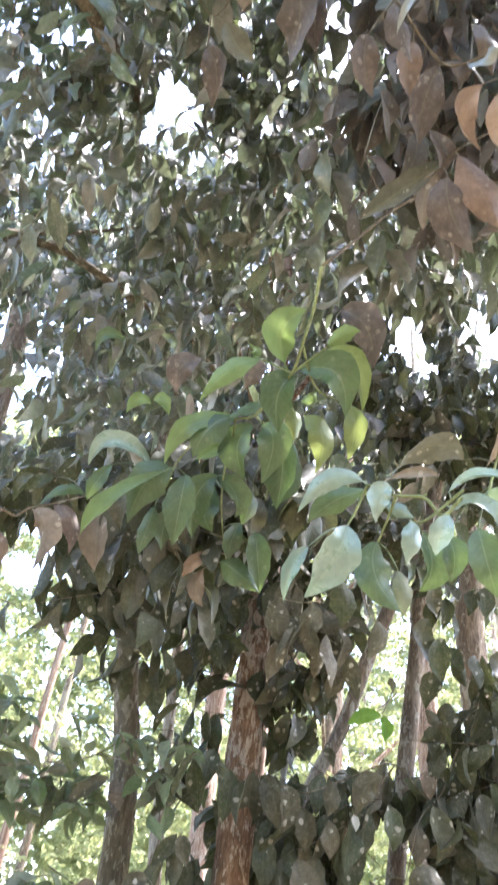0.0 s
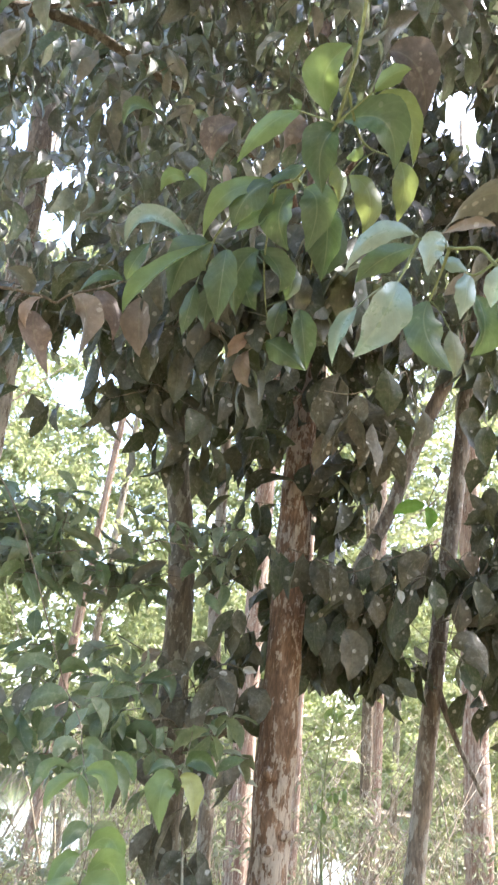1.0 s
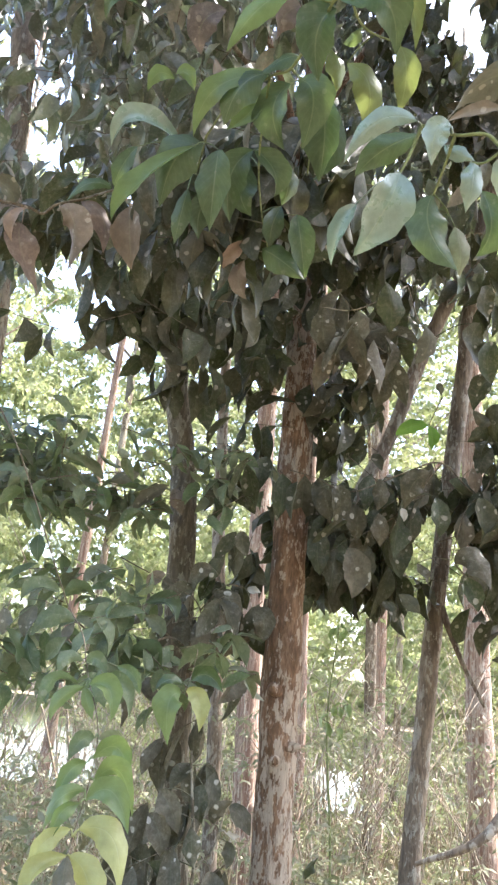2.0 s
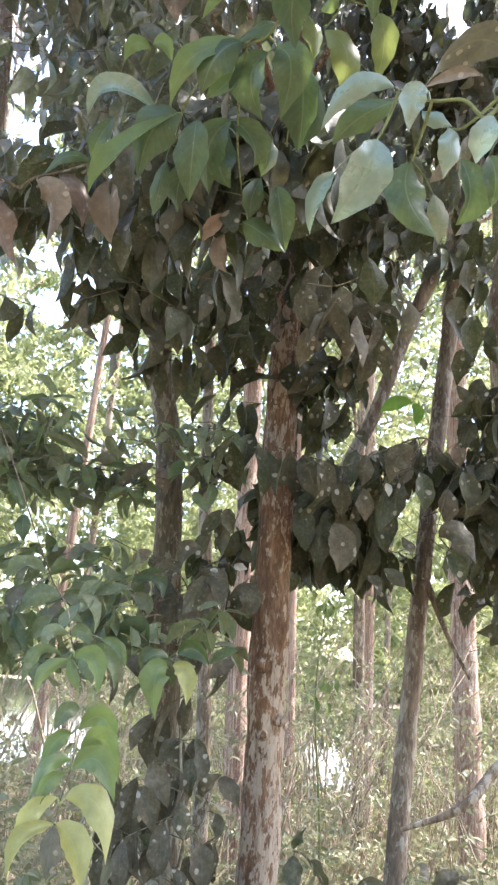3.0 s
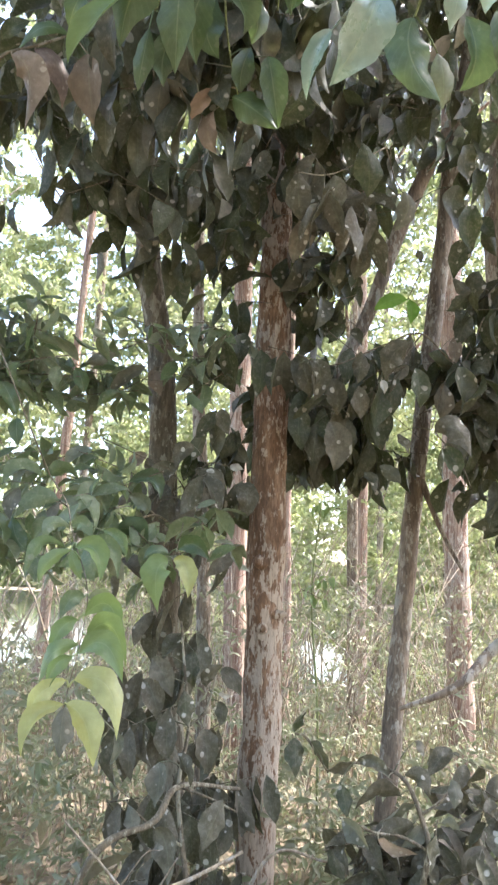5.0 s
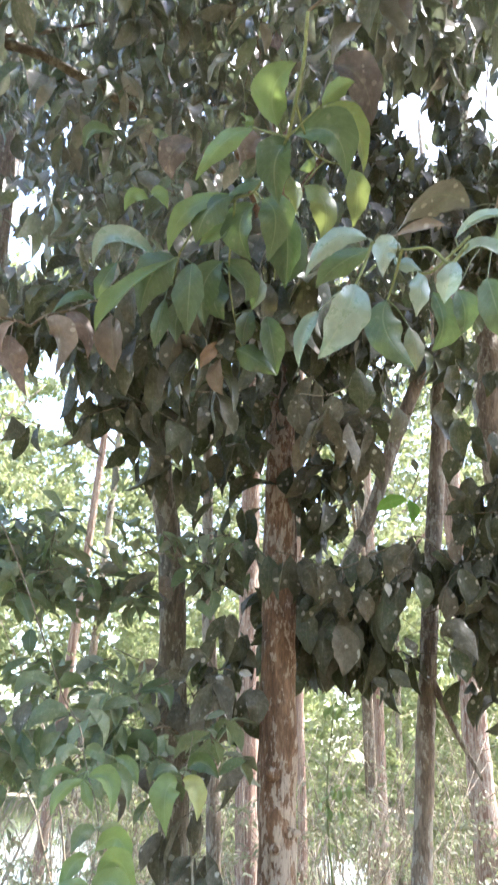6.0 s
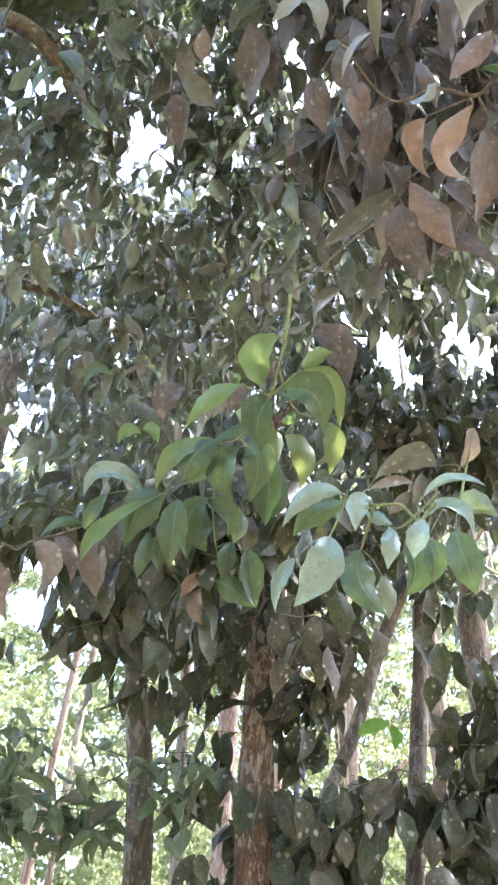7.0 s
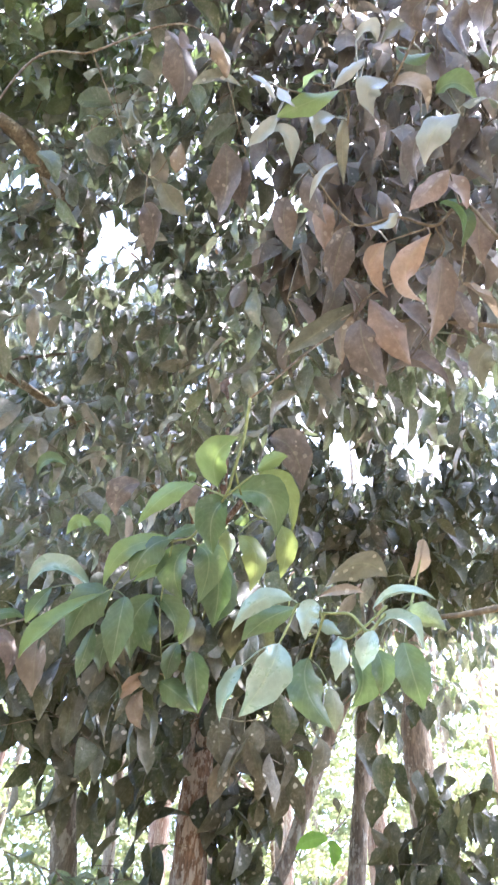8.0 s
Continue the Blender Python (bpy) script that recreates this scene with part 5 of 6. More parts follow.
def wood_around():
    """Unseen leaves added behind the camera to hold light off the near leaves."""
    n = 1300
    a = rng.uniform(math.radians(185), math.radians(355), n)
    d = rng.uniform(6.5, 9.5, n)
    c = np.stack([np.cos(a) * d, np.sin(a) * d, rng.uniform(0.3, 8.5, n)], 1)
    keep = np.array([noise.noise(Vector(p) * 0.5) > -0.22 for p in c])
    foliage("wood_around", None, LEAF["mid"], c[keep], 12, 0.8, 0.7, (0.22, 0.38), 0.42, 4, "unseen green leaf belt added behind the camera to block light", False, 0.8, False, 2)
    bpy.data.objects["wood_around"]["category"] = "trees"


def grass():
    n = 5000
    x, y = rng.uniform(-4.5, 5.5, n), 2.4 + rng.uniform(0, 1, n) ** 0.8 * 9
    pos = np.stack([x, y, np.full(n, -0.02)], 1)
    axis = np.stack([rng.normal(0, 0.35, n), rng.normal(0, 0.35, n), np.ones(n)], 1)
    face = np.stack([rng.normal(0, 1, n), rng.normal(-0.6, 0.8, n), rng.normal(0, 0.2, n)], 1)
    ob = leaf_mass("grass", None, LEAF["straw"], pos, axis, face, rng.uniform(0.12, 0.45, n), 0.03, 5, 2, 70, "long dry straw-coloured grass on the forest floor")
    ob["category"] = "grass"


def litter():
    n = 5200
    pos = np.stack([rng.uniform(-6, 6, n), rng.uniform(-4, 9, n), rng.uniform(0.03, 0.07, n)], 1)
    axis = np.stack([rng.normal(0, 1, n), rng.normal(0, 1, n), rng.normal(0, 0.15, n)], 1)
    face = np.stack([rng.normal(0, 0.25, n), rng.normal(0, 0.25, n), np.ones(n)], 1)
    ob = leaf_mass("leaf_litter", None, LEAF["litter"], pos, axis, face, rng.uniform(0.06, 0.13, n), 0.45, 5, 3, 60, "fallen dry brown leaves strewn over the ground")
    ob["category"] = "leaf litter"


def undergrowth():
    """Fine grey-green herbs and pale stalks between the trunks."""
    n = 2900
    y = 3.9 + rng.uniform(0, 1, n) * 4.2
    c = np.stack([rng.uniform(-0.75, 0.95, n) * (y * 0.55 + 0.6) + 0.4, y, rng.uniform(0, 1, n) ** 1.5 * (1.1 + 0.1 * y)], 1)
    keep = np.array([noise.noise(Vector(q) * 1.5) > -0.2 for q in c])
    foliage("undergrowth", None, LEAF["herb"], c[keep], 13, 0.34, 0.4, (0.032, 0.075), 0.28, 3, "fine grey-green herbs crowding the floor of the wood", False, 0.9, True, 2)
    bpy.data.objects["undergrowth"]["category"] = "undergrowth"
    c = np.stack([rng.uniform(-1.6, 2.2, 260), rng.uniform(2.5, 3.9, 260), rng.uniform(0.02, 0.5, 260)], 1)
    c = np.vstack([c, np.stack([rng.uniform(-2.0, -0.3, 330), rng.uniform(3.0, 5.5, 330), rng.uniform(0.02, 1.1, 330)], 1)])
    c = np.vstack([c, np.stack([rng.uniform(0.3, 2.2, 420), rng.uniform(3.2, 5.2, 420), rng.uniform(0.02, 0.75, 420)], 1)])
    foliage("low_herbs", None, LEAF["herb"], c, 8, 0.25, 0.4, (0.04, 0.09), 0.3, 4, "low dusty herbs between the shrubs", False, 0.9, True)
    bpy.data.objects["low_herbs"]["category"] = "herbs"
    stems = []
    for _ in range(600):
        x, y = rng.uniform(-3.5, 4.5), rng.uniform(4.4, 9.5)
        h = rng.uniform(0.5, 2.3)
        k = rng.normal(0, 0.45, 2) * h
        mid, top = np.array((x + k[0] * 0.3, y + k[1] * 0.3, h * 0.55)), np.array((x + k[0], y + k[1], h))
        stems.append(([(x, y, -0.05), mid, top], [rng.uniform(0.003, 0.007), 0.0015]))
        for q in (0.2, 0.6):
            p = mid + (top - mid) * q
            stems.append(([p, p + rng.normal(0, 0.16, 3) + (0, 0, 0.15)], [0.002, 0.001]))
    tagged(joined_sticks("stalks", None, stems, BARK["dead"]), "thin pale dry stalks in the undergrowth", "stalks", kind="stuff")


far_woods()
undergrowth()
thicket()
wood_around()
grass()
litter()


# ---- trees ----
def tree(label, points, radii, bark, rings=60, sides=20, rough=0.12, grain=9.0, category="tree", name="tree"):
    t = thing(name, Vector(points[0]), label, category, "trees of the wood")
    stick("trunk", t, points, radii, BARK[bark], rings, sides, rough, grain)
    top, below = Vector(points[-1]), Vector(points[-2])
    for k in range(3):
        q = below.lerp(top, 0.3 + 0.25 * k)
        a = rng.uniform(0, 6.28)
        d = Vector((math.cos(a), math.sin(a), 0.9))
        r = float(radii[-1])
        stick("limb", t, [q, q + d * 0.5, q + d * 1.1 + Vector((0, 0, 0.2))], [r * 0.7, r * 0.5, r * 0.2], BARK[bark], 10, 8)
    return t


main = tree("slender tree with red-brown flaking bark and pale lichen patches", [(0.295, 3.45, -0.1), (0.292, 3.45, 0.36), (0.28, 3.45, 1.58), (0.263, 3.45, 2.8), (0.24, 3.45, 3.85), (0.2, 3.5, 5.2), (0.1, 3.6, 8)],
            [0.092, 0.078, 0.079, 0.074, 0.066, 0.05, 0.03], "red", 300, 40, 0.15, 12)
for _c, _r in (([(0.24, 3.45, 3.9), (0.0, 3.2, 4.6), (-0.4, 3.0, 5.3), (-0.9, 2.9, 5.8)], 0.022), ([(0.23, 3.5, 4.5), (0.6, 3.3, 5.1), (1.0, 3.2, 5.6), (1.3, 3.0, 6.2)], 0.02),
               ([(0.22, 3.5, 4.8), (0.05, 2.9, 5.2), (0.0, 2.3, 5.4)], 0.016), ([(0.25, 3.46, 3.4), (0.02, 3.2, 3.75), (-0.3, 3.05, 3.95)], 0.014)):
    stick("limb", main, _c, [_r, _r * 0.7, _r * 0.35], BARK["red"], 24, 8, 0.1, 14)
for _p, _q, _r in (((0.255, 3.4, 1.63), (0.235, 3.355, 1.64), 0.034), ((0.27, 3.4, 1.37), (0.275, 3.355, 1.365), 0.03), ((0.31, 3.4, 1.42), (0.37, 3.39, 1.43), 0.024), ((0.27, 3.42, 2.25), (0.335, 3.4, 2.27), 0.02)):
    stick("knot", main, [_p, ((_p[0] + _q[0]) / 2, (_p[1] + _q[1]) / 2, (_p[2] + _q[2]) / 2), _q], [_r, _r * 0.85, _r * 0.3], BARK["red"], 10, 12, 0.25, 30)
left = tree("dark grey-barked tree wrapped by dusty climbing leaves", [(0.02, 3.6, -0.1), (-0.04, 3.6, 0.41), (-0.15, 3.6, 1.55), (-0.237, 3.6, 2.55), (-0.337, 3.6, 3.1), (-0.42, 3.6, 4.5), (-0.5, 3.7, 7.5)],
            [0.075, 0.067, 0.063, 0.06, 0.055, 0.045, 0.03], "grey", 160, 28)
stick("limb", left, [(-0.199, 3.6, 1.662), (-0.073, 3.55, 1.703), (0.061, 3.5, 1.783), (0.144, 3.46, 1.849), (0.181, 3.42, 1.908), (0.186, 3.4, 1.99)], [0.03, 0.022, 0.02, 0.018, 0.014, 0.008], BARK["grey"], 24, 12, 0.12)
slim = tree("thin grey sapling behind the larger trunks", [(0.1, 4.4, -0.1), (0.042, 4.4, 1.12), (-0.018, 4.4, 2.0), (-0.075, 4.4, 2.57), (-0.15, 4.4, 4), (-0.2, 4.5, 6.5)],
            [0.042, 0.038, 0.036, 0.03, 0.02], "olive", 80, 16)
right = tree("leaning tree with grey-brown mottled bark and a low limb", [(0.88, 3.95, -0.1), (0.94, 3.95, 0.82), (1.05, 3.95, 2.2), (1.165, 3.95, 3.3), (1.23, 3.95, 3.95), (1.36, 3.98, 4.8), (1.5, 4, 5.8), (1.72, 4.1, 8)],
             [0.06, 0.047, 0.044, 0.046, 0.045, 0.04, 0.035, 0.025], "olive", 200, 30)
stick("limb", right, [(1.215, 3.95, 4.05), (1.09, 3.93, 3.8), (0.93, 3.93, 3.4), (0.787, 3.93, 2.96), (0.626, 3.9, 2.6), (0.55, 3.88, 2.3)], [0.034, 0.038, 0.037, 0.034, 0.025], BARK["olive"], 60, 16, 0.1)
stick("limb", right, [(1.06, 3.93, 2.1), (1.15, 3.88, 1.85), (1.25, 3.85, 1.65)], [0.02, 0.012, 0.008], BARK["olive"], 14, 8)
pale = tree("grey-brown trunk standing farther back", [(2.25, 5, -0.1), (2.02, 5, 2.3), (1.87, 5, 3.9), (1.9, 5, 4.5), (1.9, 5.1, 5.3), (1.88, 5.2, 6.1)], [0.12, 0.11, 0.105, 0.09, 0.06, 0.02], "olive", 90, 24)
pink = tree("pale pinkish tree with stringy peeling bark", [(2.0, 6.1, -0.1), (1.974, 6.1, 0.87), (1.918, 6.1, 2.36), (1.872, 6.1, 4.3), (1.82, 6.1, 6.3)], [0.105, 0.095, 0.09, 0.08, 0.03], "pink", 160, 30, 0.16, 14)
mid = tree("slim grey trunk deep in the wood", [(1.62, 8.4, -0.1), (1.59, 8.4, 0.53), (1.537, 8.4, 2.5), (1.45, 8.4, 6.5)], [0.065, 0.06, 0.058, 0.04], "olive", 60, 16)
mid2 = tree("slim pinkish trunk deep in the wood", [(1.73, 8.7, -0.1), (1.7, 8.7, 1.5), (1.69, 8.7, 2.55), (1.6, 8.7, 6.5)], [0.085, 0.075, 0.07, 0.05], "pink", 60, 16)
back = tree("pinkish fibrous trunk half hidden by the nearer one", [(0.37, 6.5, -0.1), (0.333, 6.5, 0.71), (0.244, 6.5, 2.04), (0.0, 6.5, 12)], [0.105, 0.095, 0.09, 0.05], "pink", 90, 20, 0.14, 14)
back2 = tree("pale thin trunk in the sunlit wood", [(0.75, 7.2, -0.1), (0.76, 7.2, 1.2), (0.7, 7.2, 3.4), (0.68, 7.2, 11)], [0.045, 0.04, 0.035, 0.02], "pink", 50, 14)
far_left = tree("thin leaning reddish trunk in the sunlit wood", [(-1.56, 8, -0.1), (-1.5, 8, 2.58), (-1.46, 8, 3.46), (-1.45, 8, 4.5), (-1.3, 8, 12)], [0.055, 0.05, 0.045, 0.04, 0.03], "pink", 60, 14)
edge = tree("grey trunk beside the sky opening", [(-1.45, 4.5, -0.1), (-1.5, 4.5, 2.2), (-1.66, 4.5, 4.4), (-1.76, 4.5, 5.5), (-1.83, 4.5, 6.3), (-1.9, 4.5, 9)], [0.1, 0.09, 0.088, 0.085, 0.08, 0.05], "olive", 90, 20)
for _i in range(11):
    _x, _y = rng.uniform(-6.5, 7), rng.uniform(9.5, 13.5)
    if abs(_x - 1.7) < 0.5:
        _x -= 1.2
    _l = rng.normal(0, 0.25)
    tree("thin straight trunk among the bushes", [(_x, _y, -0.1), (_x + _l * 0.3, _y, 2.5), (_x + _l, _y, 13)], [rng.uniform(0.04, 0.09), 0.05, 0.03], ("olive", "pink")[_i % 2], 24, 10, 0.1)

# two trees at the sides, whose branches reach in close by
near_right = tree("young tree reaching glossy green and dry brown leaves overhead", [(1.35, 0.75, -0.1), (1.3, 0.75, 1.5), (1.28, 0.78, 3.2), (1.2, 0.85, 5)], [0.06, 0.05, 0.04, 0.02], "olive", 60, 16)
stick("limb", near_right, [(1.3, 0.75, 2.05), (0.9, 1.0, 2.5), STEMS["bright"][0][0]], [0.02, 0.012, 0.005], BARK["twig"], 20, 8)
stick("limb", near_right, [(1.28, 0.78, 2.9), (0.8, 0.95, 3.25), (0.4, 1.05, 3.3), STEMS["green"][0][0]], [0.014, 0.007, 0.004, 0.003], BARK["twig"], 24, 8)
stick("limb", near_right, [(1.3, 0.75, 1.7), (1.2, 1.6, 1.72), (0.86, 2.2, 1.46), (0.7, 2.2, 1.32), (0.57, 2.3, 1.24)], [0.022, 0.02, 0.017, 0.012, 0.006], BARK["olive"], 30, 10, 0.15, 20)
near_left = tree("young tree with dry brown leaves and a yellow-green low sprig", [(-1.3, 1.9, -0.1), (-1.28, 1.9, 1.5), (-1.25, 1.85, 3.2), (-1.2, 1.8, 5.2)], [0.06, 0.05, 0.04, 0.02], "olive", 60, 16)
stick("limb", near_left, [(-1.26, 1.87, 2.5), (-1.0, 1.87, 2.75), STEMS["brown"][0][0]], [0.018, 0.01, 0.005], BARK["twig"], 16, 8)
stick("limb", near_left, [(-1.26, 1.87, 2.5), (-0.9, 1.84, 2.45), (-0.55, 1.8, 2.2), STEMS["sprig"][0][0]], [0.004, 0.003, 0.002, 0.0014], BARK["twig"], 24, 6)
stick("limb", near_left, [(-1.235, 1.83, 3.9), (-1.2, 1.25, 4.35), (-0.85, 1.21, 4.44), (-0.62, 1.44, 4.38), (-0.5, 1.62, 4.32)], [0.03, 0.032, 0.031, 0.026, 0.02], BARK["grey"], 40, 12, 0.12, 14)
stick("limb", near_left, [(-1.24, 1.84, 3.7), (-0.87, 2.1, 4.08), (-0.49, 2.28, 4.03), (-0.3, 2.35, 4.0), (-0.1, 2.48, 3.87)], [0.022, 0.018, 0.013, 0.008], BARK["grey"], 30, 9, 0.1, 14)

branch_of(near_right, "green", 0.0032, "shoot", label="leafy green branch tip with young yellow-green leaves")
branch_of(near_right, "bright", 0.0035, "shoot", label="branch with glossy pale green leaves")
branch_of(near_right, "canopy", 0.0028, "twig", ((1.26, 0.8, 3.6), (1.1, 0.8, 4.0), STEMS["canopy"][0][0]), label="branch hung with curled brown and orange dry leaves")
branch_of(near_left, "overhead", 0.0018, "twig", ((-1.22, 1.8, 4.6), (-1.0, 1.4, 4.4), STEMS["overhead"][0][0]), label="overhead branch with large brown leaves")
branch_of(near_left, "brown", 0.004, "twig", label="twig with mottled brown leaves")
branch_of(near_left, "sprig", 0.0011, "twig", label="hanging sprig of yellow-green pinnate leaves")
branch_of(left, "twin", 0.001, "twig", ((-0.1, 3.4, 1.6), (-0.09, 2.9, 1.66), STEMS["twin"][0][0]), label="small sprig of young leaves")
branch_of(left, "left", 0.004, "grey", label="branch of dusty grey-green leaves")
branch_of(right, "right", 0.0035, "grey", label="branch of drooping dusty leaves")
shrub = thing("shrub", Vector((0.84, 2.75, 0)), "low shrub with broad dusty grey-green leaves", "shrub")
branch_of(shrub, "low", 0.006, "grey", ((0.85, 2.78, -0.03), (0.84, 2.77, 0.25), STEMS["low"][0][0]))
vine = thing("climbing_vine", Vector((0.03, 2.92, 0)), "climbing plant with spotted dusty leaves beside the dark trunk", "vine")
branch_of(vine, "vine", 0.006, "grey", ((0.03, 2.92, -0.03), (0.03, 2.92, 0.2), STEMS["vine"][0][0]))

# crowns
# dark-coloured fill behind the green branch, shade put into the leaf colour
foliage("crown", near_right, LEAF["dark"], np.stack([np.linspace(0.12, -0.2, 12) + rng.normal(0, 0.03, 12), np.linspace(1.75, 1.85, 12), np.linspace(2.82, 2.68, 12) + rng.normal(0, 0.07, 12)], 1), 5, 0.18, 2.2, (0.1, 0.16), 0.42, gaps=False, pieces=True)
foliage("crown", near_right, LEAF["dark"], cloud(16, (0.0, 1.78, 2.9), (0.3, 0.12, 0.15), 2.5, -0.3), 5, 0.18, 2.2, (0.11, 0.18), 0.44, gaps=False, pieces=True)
foliage("crown", near_right, LEAF["brownish"], cloud(110, (0.52, 0.95, 3.82), (0.42, 0.55, 0.5), 2.5, -0.3), 5, 0.22, 2.6, (0.11, 0.17), 0.4, pieces=True)
foliage("crown", near_right, LEAF["crown"], cloud(380, (0.6, 1.5, 4.6), (1.0, 0.9, 1.0), 2.5, -0.1), 6, 0.3, 2.0, (0.11, 0.18), 0.38)
foliage("crown", near_right, LEAF["brownish"], cloud(300, (0.5, 0.5, 4.9), (1.0, 0.8, 0.7), 2.0, -0.1), 6, 0.3, 2.2, (0.12, 0.18), 0.4)
# unseen part added out of view on the right to keep sun off
foliage("crown", near_right, LEAF["crown"], cloud(420, (2.6, 1.0, 5.0), (1.4, 1.8, 1.3), 2.0), 7, 0.28, 1.0, (0.08, 0.13), 0.4, 5)
foliage("crown", near_left, LEAF["crown"], cloud(75, (-0.2, 1.25, 4.5), (0.8, 0.7, 0.6), 2.5, -0.3), 6, 0.26, 1.5, (0.11, 0.17), 0.4, pieces=True)
foliage("crown", near_left, LEAF["crown"], cloud(420, (-0.7, 2.1, 4.6), (1.0, 0.9, 1.4), 2.2, -0.1), 7, 0.32, 1.6, (0.1, 0.17), 0.38)
foliage("crown", near_left, LEAF["mid"], cloud(420, (-0.8, 0.9, 5.8), (1.3, 1.1, 0.9), 2.0, -0.1), 7, 0.3, 1.6, (0.12, 0.18), 0.4)
foliage("crown", main, LEAF["crown"], cloud(450, (0.1, 3.8, 5.5), (1.9, 1.4, 2.1), 1.6), 8, 0.36, 1.6, (0.12, 0.2), 0.38)
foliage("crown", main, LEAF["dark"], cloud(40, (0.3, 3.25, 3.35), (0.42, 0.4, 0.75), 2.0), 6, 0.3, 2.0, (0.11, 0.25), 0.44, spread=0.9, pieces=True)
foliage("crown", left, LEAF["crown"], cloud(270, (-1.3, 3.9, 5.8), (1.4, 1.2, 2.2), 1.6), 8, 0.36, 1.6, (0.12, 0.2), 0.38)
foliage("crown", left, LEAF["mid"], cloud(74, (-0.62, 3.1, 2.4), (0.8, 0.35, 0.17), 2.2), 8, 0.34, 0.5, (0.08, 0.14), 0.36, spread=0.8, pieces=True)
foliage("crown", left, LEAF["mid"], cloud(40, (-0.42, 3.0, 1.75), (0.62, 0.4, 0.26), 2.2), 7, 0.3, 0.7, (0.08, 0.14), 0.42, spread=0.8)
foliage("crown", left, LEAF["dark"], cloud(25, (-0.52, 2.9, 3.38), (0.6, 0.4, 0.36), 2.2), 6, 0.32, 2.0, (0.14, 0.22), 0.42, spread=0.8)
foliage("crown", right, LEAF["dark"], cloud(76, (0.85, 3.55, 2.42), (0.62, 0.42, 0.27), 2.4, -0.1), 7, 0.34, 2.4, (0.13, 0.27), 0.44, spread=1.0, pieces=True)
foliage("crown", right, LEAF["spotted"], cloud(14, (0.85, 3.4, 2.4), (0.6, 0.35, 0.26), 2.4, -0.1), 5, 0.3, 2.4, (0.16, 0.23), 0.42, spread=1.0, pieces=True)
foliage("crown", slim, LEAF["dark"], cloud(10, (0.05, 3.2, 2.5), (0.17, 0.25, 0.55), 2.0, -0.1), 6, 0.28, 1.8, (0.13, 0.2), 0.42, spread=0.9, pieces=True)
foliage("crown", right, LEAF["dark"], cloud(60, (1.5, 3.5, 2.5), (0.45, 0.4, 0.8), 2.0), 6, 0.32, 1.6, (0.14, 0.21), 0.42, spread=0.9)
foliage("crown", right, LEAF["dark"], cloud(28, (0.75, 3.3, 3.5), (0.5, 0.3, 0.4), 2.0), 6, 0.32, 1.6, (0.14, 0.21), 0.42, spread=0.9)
foliage("crown", right, LEAF["crown"], cloud(500, (1.5, 4.1, 6.4), (1.5, 1.2, 1.9), 1.6), 8, 0.36, 1.6, (0.12, 0.2), 0.38)
foliage("crown", pale, LEAF["crown"], cloud(430, (1.9, 5.6, 7.5), (2.4, 1.5, 3.0), 1.3), 8, 0.4, 1.4, (0.13, 0.21), 0.4, 5)
# extra leaves beyond the view, added to shade the right-hand crowns
foliage("crown", right, LEAF["crown"], cloud(480, (4.3, 3.7, 7.4), (1.4, 1.8, 2.0), 1.2), 8, 0.45, 1.4, (0.18, 0.28), 0.45, 5)
foliage("crown", edge, LEAF["crown"], cloud(430, (-2.2, 5.2, 7.0), (2.2, 1.5, 3.0), 1.3), 8, 0.4, 1.4, (0.13, 0.21), 0.4, 5)
foliage("crown", back, LEAF["crown"], cloud(280, (0.2, 6.3, 8.5), (3.0, 1.6, 3.0), 1.2), 9, 0.45, 0.8, (0.12, 0.18), 0.42, 5)
foliage("foliage", shrub, LEAF["spotted"], cloud(44, (0.86, 3.0, 0.74), (0.36, 0.32, 0.3), 2.0, -0.1), 7, 0.26, 0.7, (0.1, 0.15), 0.44, gaps=False, pieces=True)
foliage("foliage", vine, LEAF["spotted"], cloud(26, (-0.06, 3.2, 0.8), (0.24, 0.3, 0.7), 2.0), 6, 0.24, 2.6, (0.15, 0.21), 0.4, gaps=False, pieces=True)


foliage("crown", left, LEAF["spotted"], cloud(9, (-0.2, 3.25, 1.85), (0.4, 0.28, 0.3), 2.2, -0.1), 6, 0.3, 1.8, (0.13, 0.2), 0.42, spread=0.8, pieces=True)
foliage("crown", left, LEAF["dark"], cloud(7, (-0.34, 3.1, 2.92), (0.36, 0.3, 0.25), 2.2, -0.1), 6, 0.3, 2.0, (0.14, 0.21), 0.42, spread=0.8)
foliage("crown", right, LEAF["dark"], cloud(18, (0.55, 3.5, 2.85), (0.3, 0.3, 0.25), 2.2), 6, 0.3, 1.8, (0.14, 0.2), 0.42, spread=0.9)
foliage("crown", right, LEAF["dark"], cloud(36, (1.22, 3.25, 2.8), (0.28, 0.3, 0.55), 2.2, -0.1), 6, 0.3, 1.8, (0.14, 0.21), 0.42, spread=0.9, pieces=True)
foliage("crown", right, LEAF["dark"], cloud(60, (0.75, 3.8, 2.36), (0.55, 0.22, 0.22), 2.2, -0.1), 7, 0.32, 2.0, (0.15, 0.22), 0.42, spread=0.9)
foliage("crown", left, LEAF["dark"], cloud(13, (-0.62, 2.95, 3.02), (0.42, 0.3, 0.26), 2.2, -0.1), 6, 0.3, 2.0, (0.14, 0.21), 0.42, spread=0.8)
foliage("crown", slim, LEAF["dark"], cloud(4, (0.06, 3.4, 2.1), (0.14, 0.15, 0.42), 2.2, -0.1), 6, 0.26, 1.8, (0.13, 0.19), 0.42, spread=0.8)
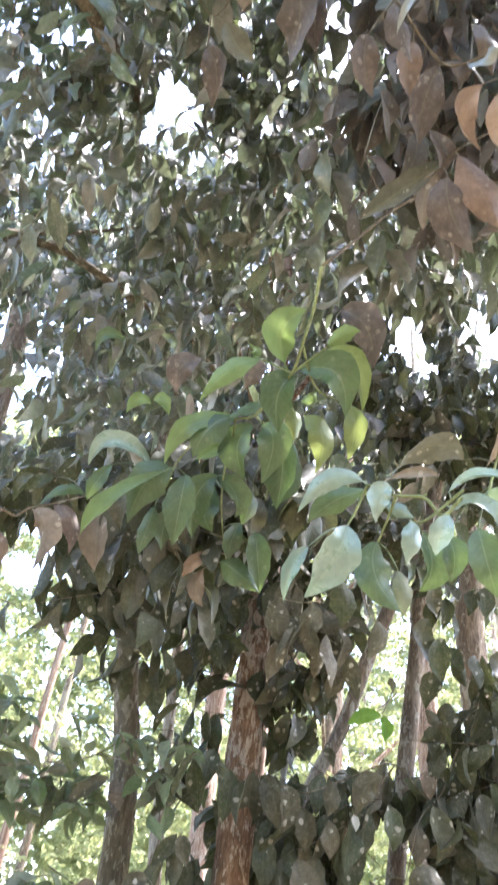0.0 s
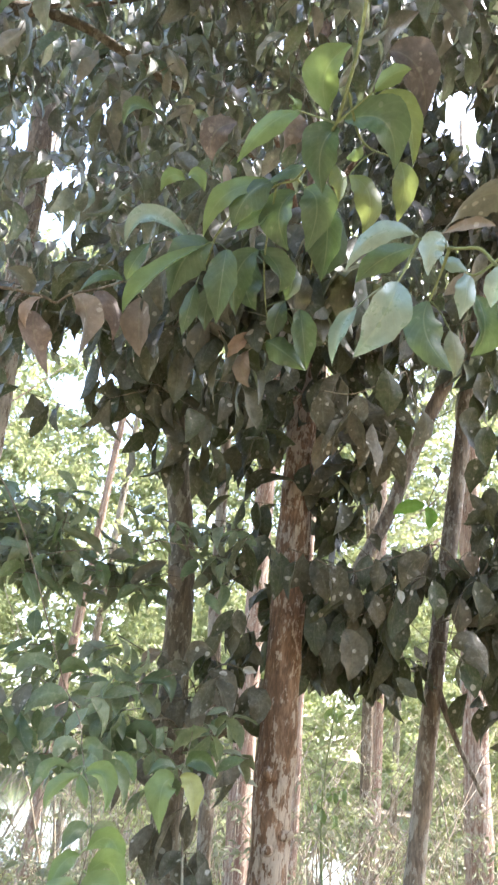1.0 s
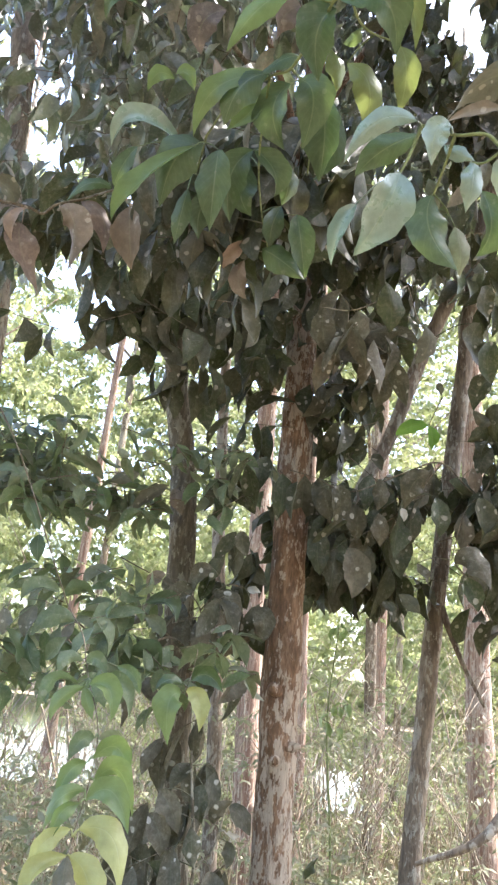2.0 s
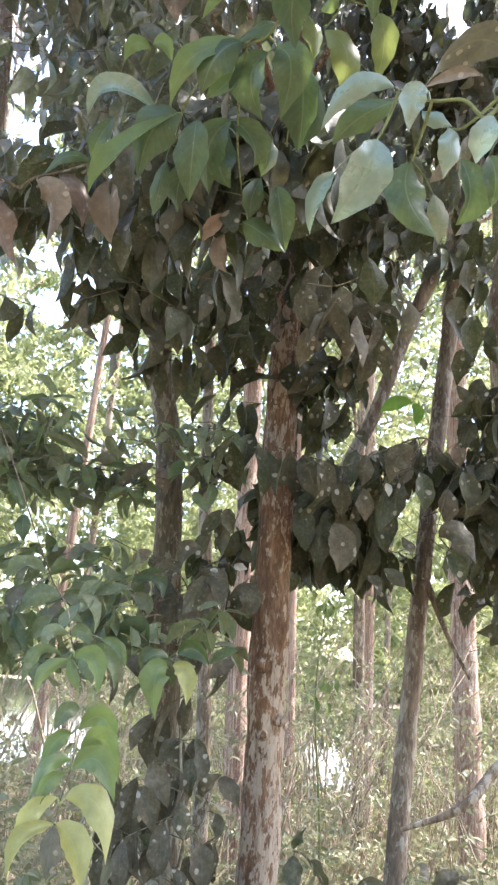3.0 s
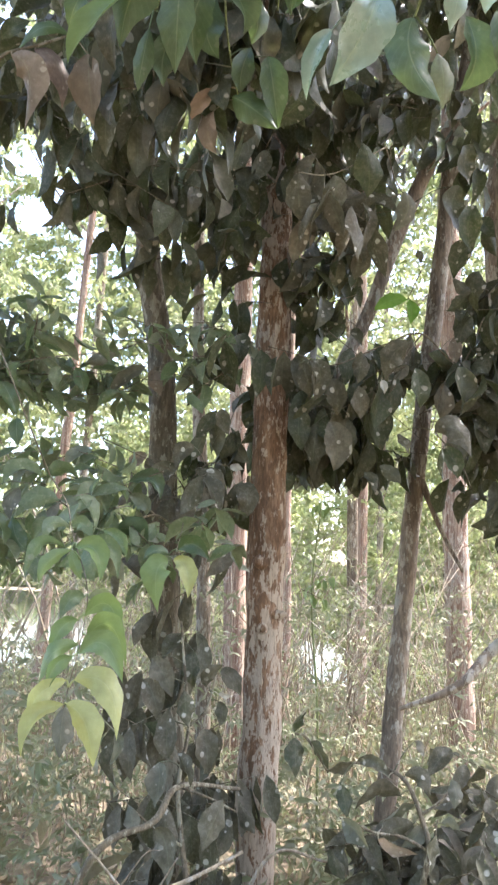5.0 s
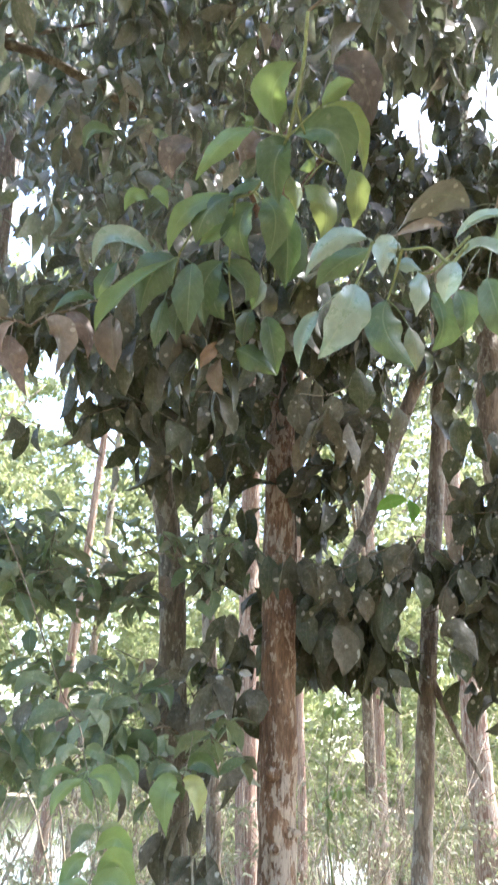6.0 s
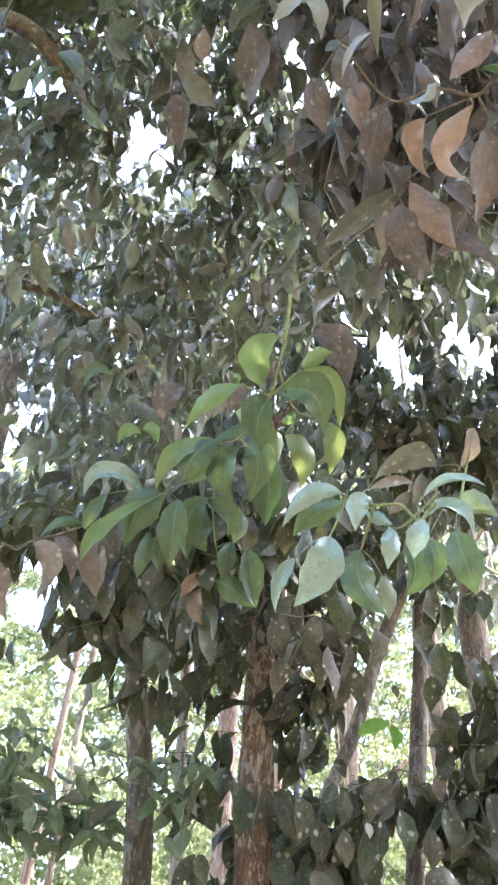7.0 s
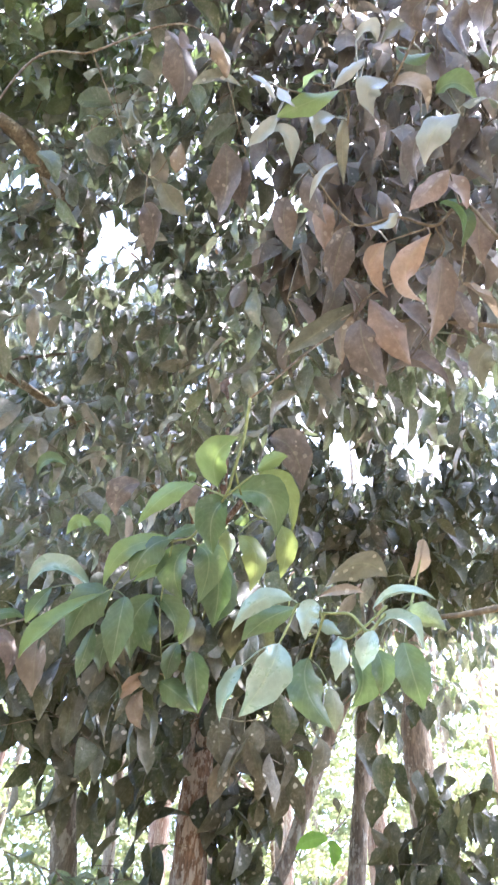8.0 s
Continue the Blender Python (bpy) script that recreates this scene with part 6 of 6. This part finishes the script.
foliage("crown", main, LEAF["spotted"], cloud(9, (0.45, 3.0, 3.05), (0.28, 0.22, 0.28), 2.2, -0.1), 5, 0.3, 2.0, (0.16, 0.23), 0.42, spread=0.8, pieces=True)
# dense leaves with shade in their dark colour, round the sky openings
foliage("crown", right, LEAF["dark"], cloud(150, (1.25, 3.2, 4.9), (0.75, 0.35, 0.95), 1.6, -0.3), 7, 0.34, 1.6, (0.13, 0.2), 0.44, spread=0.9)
foliage("crown", near_left, LEAF["mid"], cloud(60, (-0.95, 1.2, 5.25), (0.35, 0.25, 0.55), 2.0, -0.3), 6, 0.24, 1.4, (0.11, 0.17), 0.42)


# ---- ferns and fallen wood ----
def frond_mesh(pairs=36):
    """One frond of length 1 along y, arching, with leaflets in pairs."""
    v, f, uv = [], [], []

    def quad(a, b, c, d):
        k = len(v)
        v.extend((a, b, c, d))
        uv.extend(((0.5, 0), (0.9, 0.5), (0.5, 1), (0.1, 0.5)))
        f.append((k, k + 1, k + 2, k + 3))

    def at(s):
        return Vector((0, s * (1 - 0.25 * s), 0.42 * s - 0.62 * s * s))

    for i in range(pairs):
        s = 0.14 + 0.84 * i / (pairs - 1)
        p = at(s)
        long = 0.105 * (1 - s) ** 0.7 * min(1, s * 4) + 0.012
        w = 0.009
        for side in (-1, 1):
            d = Vector((side * 0.93, 0.34, -0.18))
            n = Vector((0, 1, 0.1))
            quad(p, p + d * long * 0.45 + n * w, p + d * long, p + d * long * 0.45 - n * w)
    rv, rf = tube([at(q) for q in (0, 0.33, 0.66, 1)], [0.006, 0.002], 12, 4)
    k = len(v)
    v.extend(Vector(q) for q in rv)
    uv.extend((0.5, 0.1) for _ in rv)
    f.extend(tuple(int(q) + k for q in face) for face in rf)
    return mesh_from("frond", np.array([tuple(q) for q in v]), np.array(f), LEAF["fern"], np.array(uv), False)


FROND = frond_mesh()


def fern(at, n, long, rise):
    t = thing("fern", Vector(at), "light green fern with feathery arching fronds", "fern", "ferns on the forest floor")
    for i in range(n):
        ob = new("frond", FROND)
        ob.parent = t
        s = long * rng.uniform(0.75, 1.1)
        ob.matrix_basis = Matrix.Rotation(2 * math.pi * i / n + rng.uniform(-0.3, 0.3), 4, "Z") @ Matrix.Rotation(radians(rise + rng.uniform(-12, 12)), 4, "X") @ Matrix.Scale(s, 4)


fern((0.74, 2.33, 0.0), 13, 1.14, 66)
fern((0.95, 2.5, 0.0), 9, 1.0, 64)
fern((-0.22, 2.3, 0.0), 11, 1.0, 66)
fern((1.05, 2.8, 0.0), 8, 1.0, 62)
fern((-0.55, 2.7, 0.0), 8, 0.75, 60)


def dead_branch(label, points, radii, side=(), bark="dead"):
    t = thing("fallen_branch", Vector(points[0]), label, "branch", "fallen wood")
    stick("stem", t, points, radii, BARK[bark], 30, 8, 0.15, 20)
    for c in side:
        stick("twig", t, c, [radii[-1] * 0.7, radii[-1] * 0.4], BARK["dead"], 8, 6)


dead_branch("pale dry stick leaning in the undergrowth", [(-0.75, 2.75, 0.0), (-0.37, 2.7, 0.5), (-0.06, 2.7, 0.62), (0.07, 2.72, 0.67), (0.2, 2.78, 0.72)], [0.009, 0.008, 0.005], [[(-0.06, 2.7, 0.62), (-0.02, 2.66, 0.7), (0.0, 2.64, 0.74)]])
dead_branch("thin forked dry twig in front of the ferns", [(0.1, 2.45, 0.0), (-0.06, 2.4, 0.64), (-0.14, 2.38, 0.75), (-0.3, 2.4, 0.9)], [0.005, 0.004, 0.003], [[(-0.14, 2.38, 0.75), (-0.08, 2.36, 0.84), (-0.04, 2.36, 0.85)]])
dead_branch("short dry stick behind the trunk", [(0.05, 2.95, 0.0), (0.27, 2.9, 0.64), (0.5, 2.9, 0.66)], [0.007, 0.006, 0.004])
dead_branch("dark crooked root-like limb under the climbing leaves", [(-0.45, 2.6, 0.0), (-0.27, 2.6, 0.7), (-0.08, 2.7, 0.82), (-0.01, 2.8, 0.9), (0.2, 3.2, 0.8)], [0.009, 0.011, 0.011, 0.009, 0.007], bark="grey")

# a slender sapling with bright tips
sapling = thing("sapling", Vector((0.72, 4.7, 0)), "slender sapling with bright yellow-green young leaves", "sapling")
stick("stem", sapling, [(0.72, 4.7, -0.05), (0.7, 4.69, 0.8), (0.64, 4.68, 1.5), (0.68, 4.69, 2.02)], [0.008, 0.006, 0.003], BARK["shoot"], 24, 6)
foliage("leaves", sapling, LEAF["young"], np.array([(0.64, 4.66, 1.5), (0.7, 4.66, 1.58), (0.68, 4.66, 2.02), (0.78, 4.66, 2.0)]), 6, 0.14, 0.9, (0.06, 0.1), 0.4, spread=0.8, gaps=False, pieces=True)
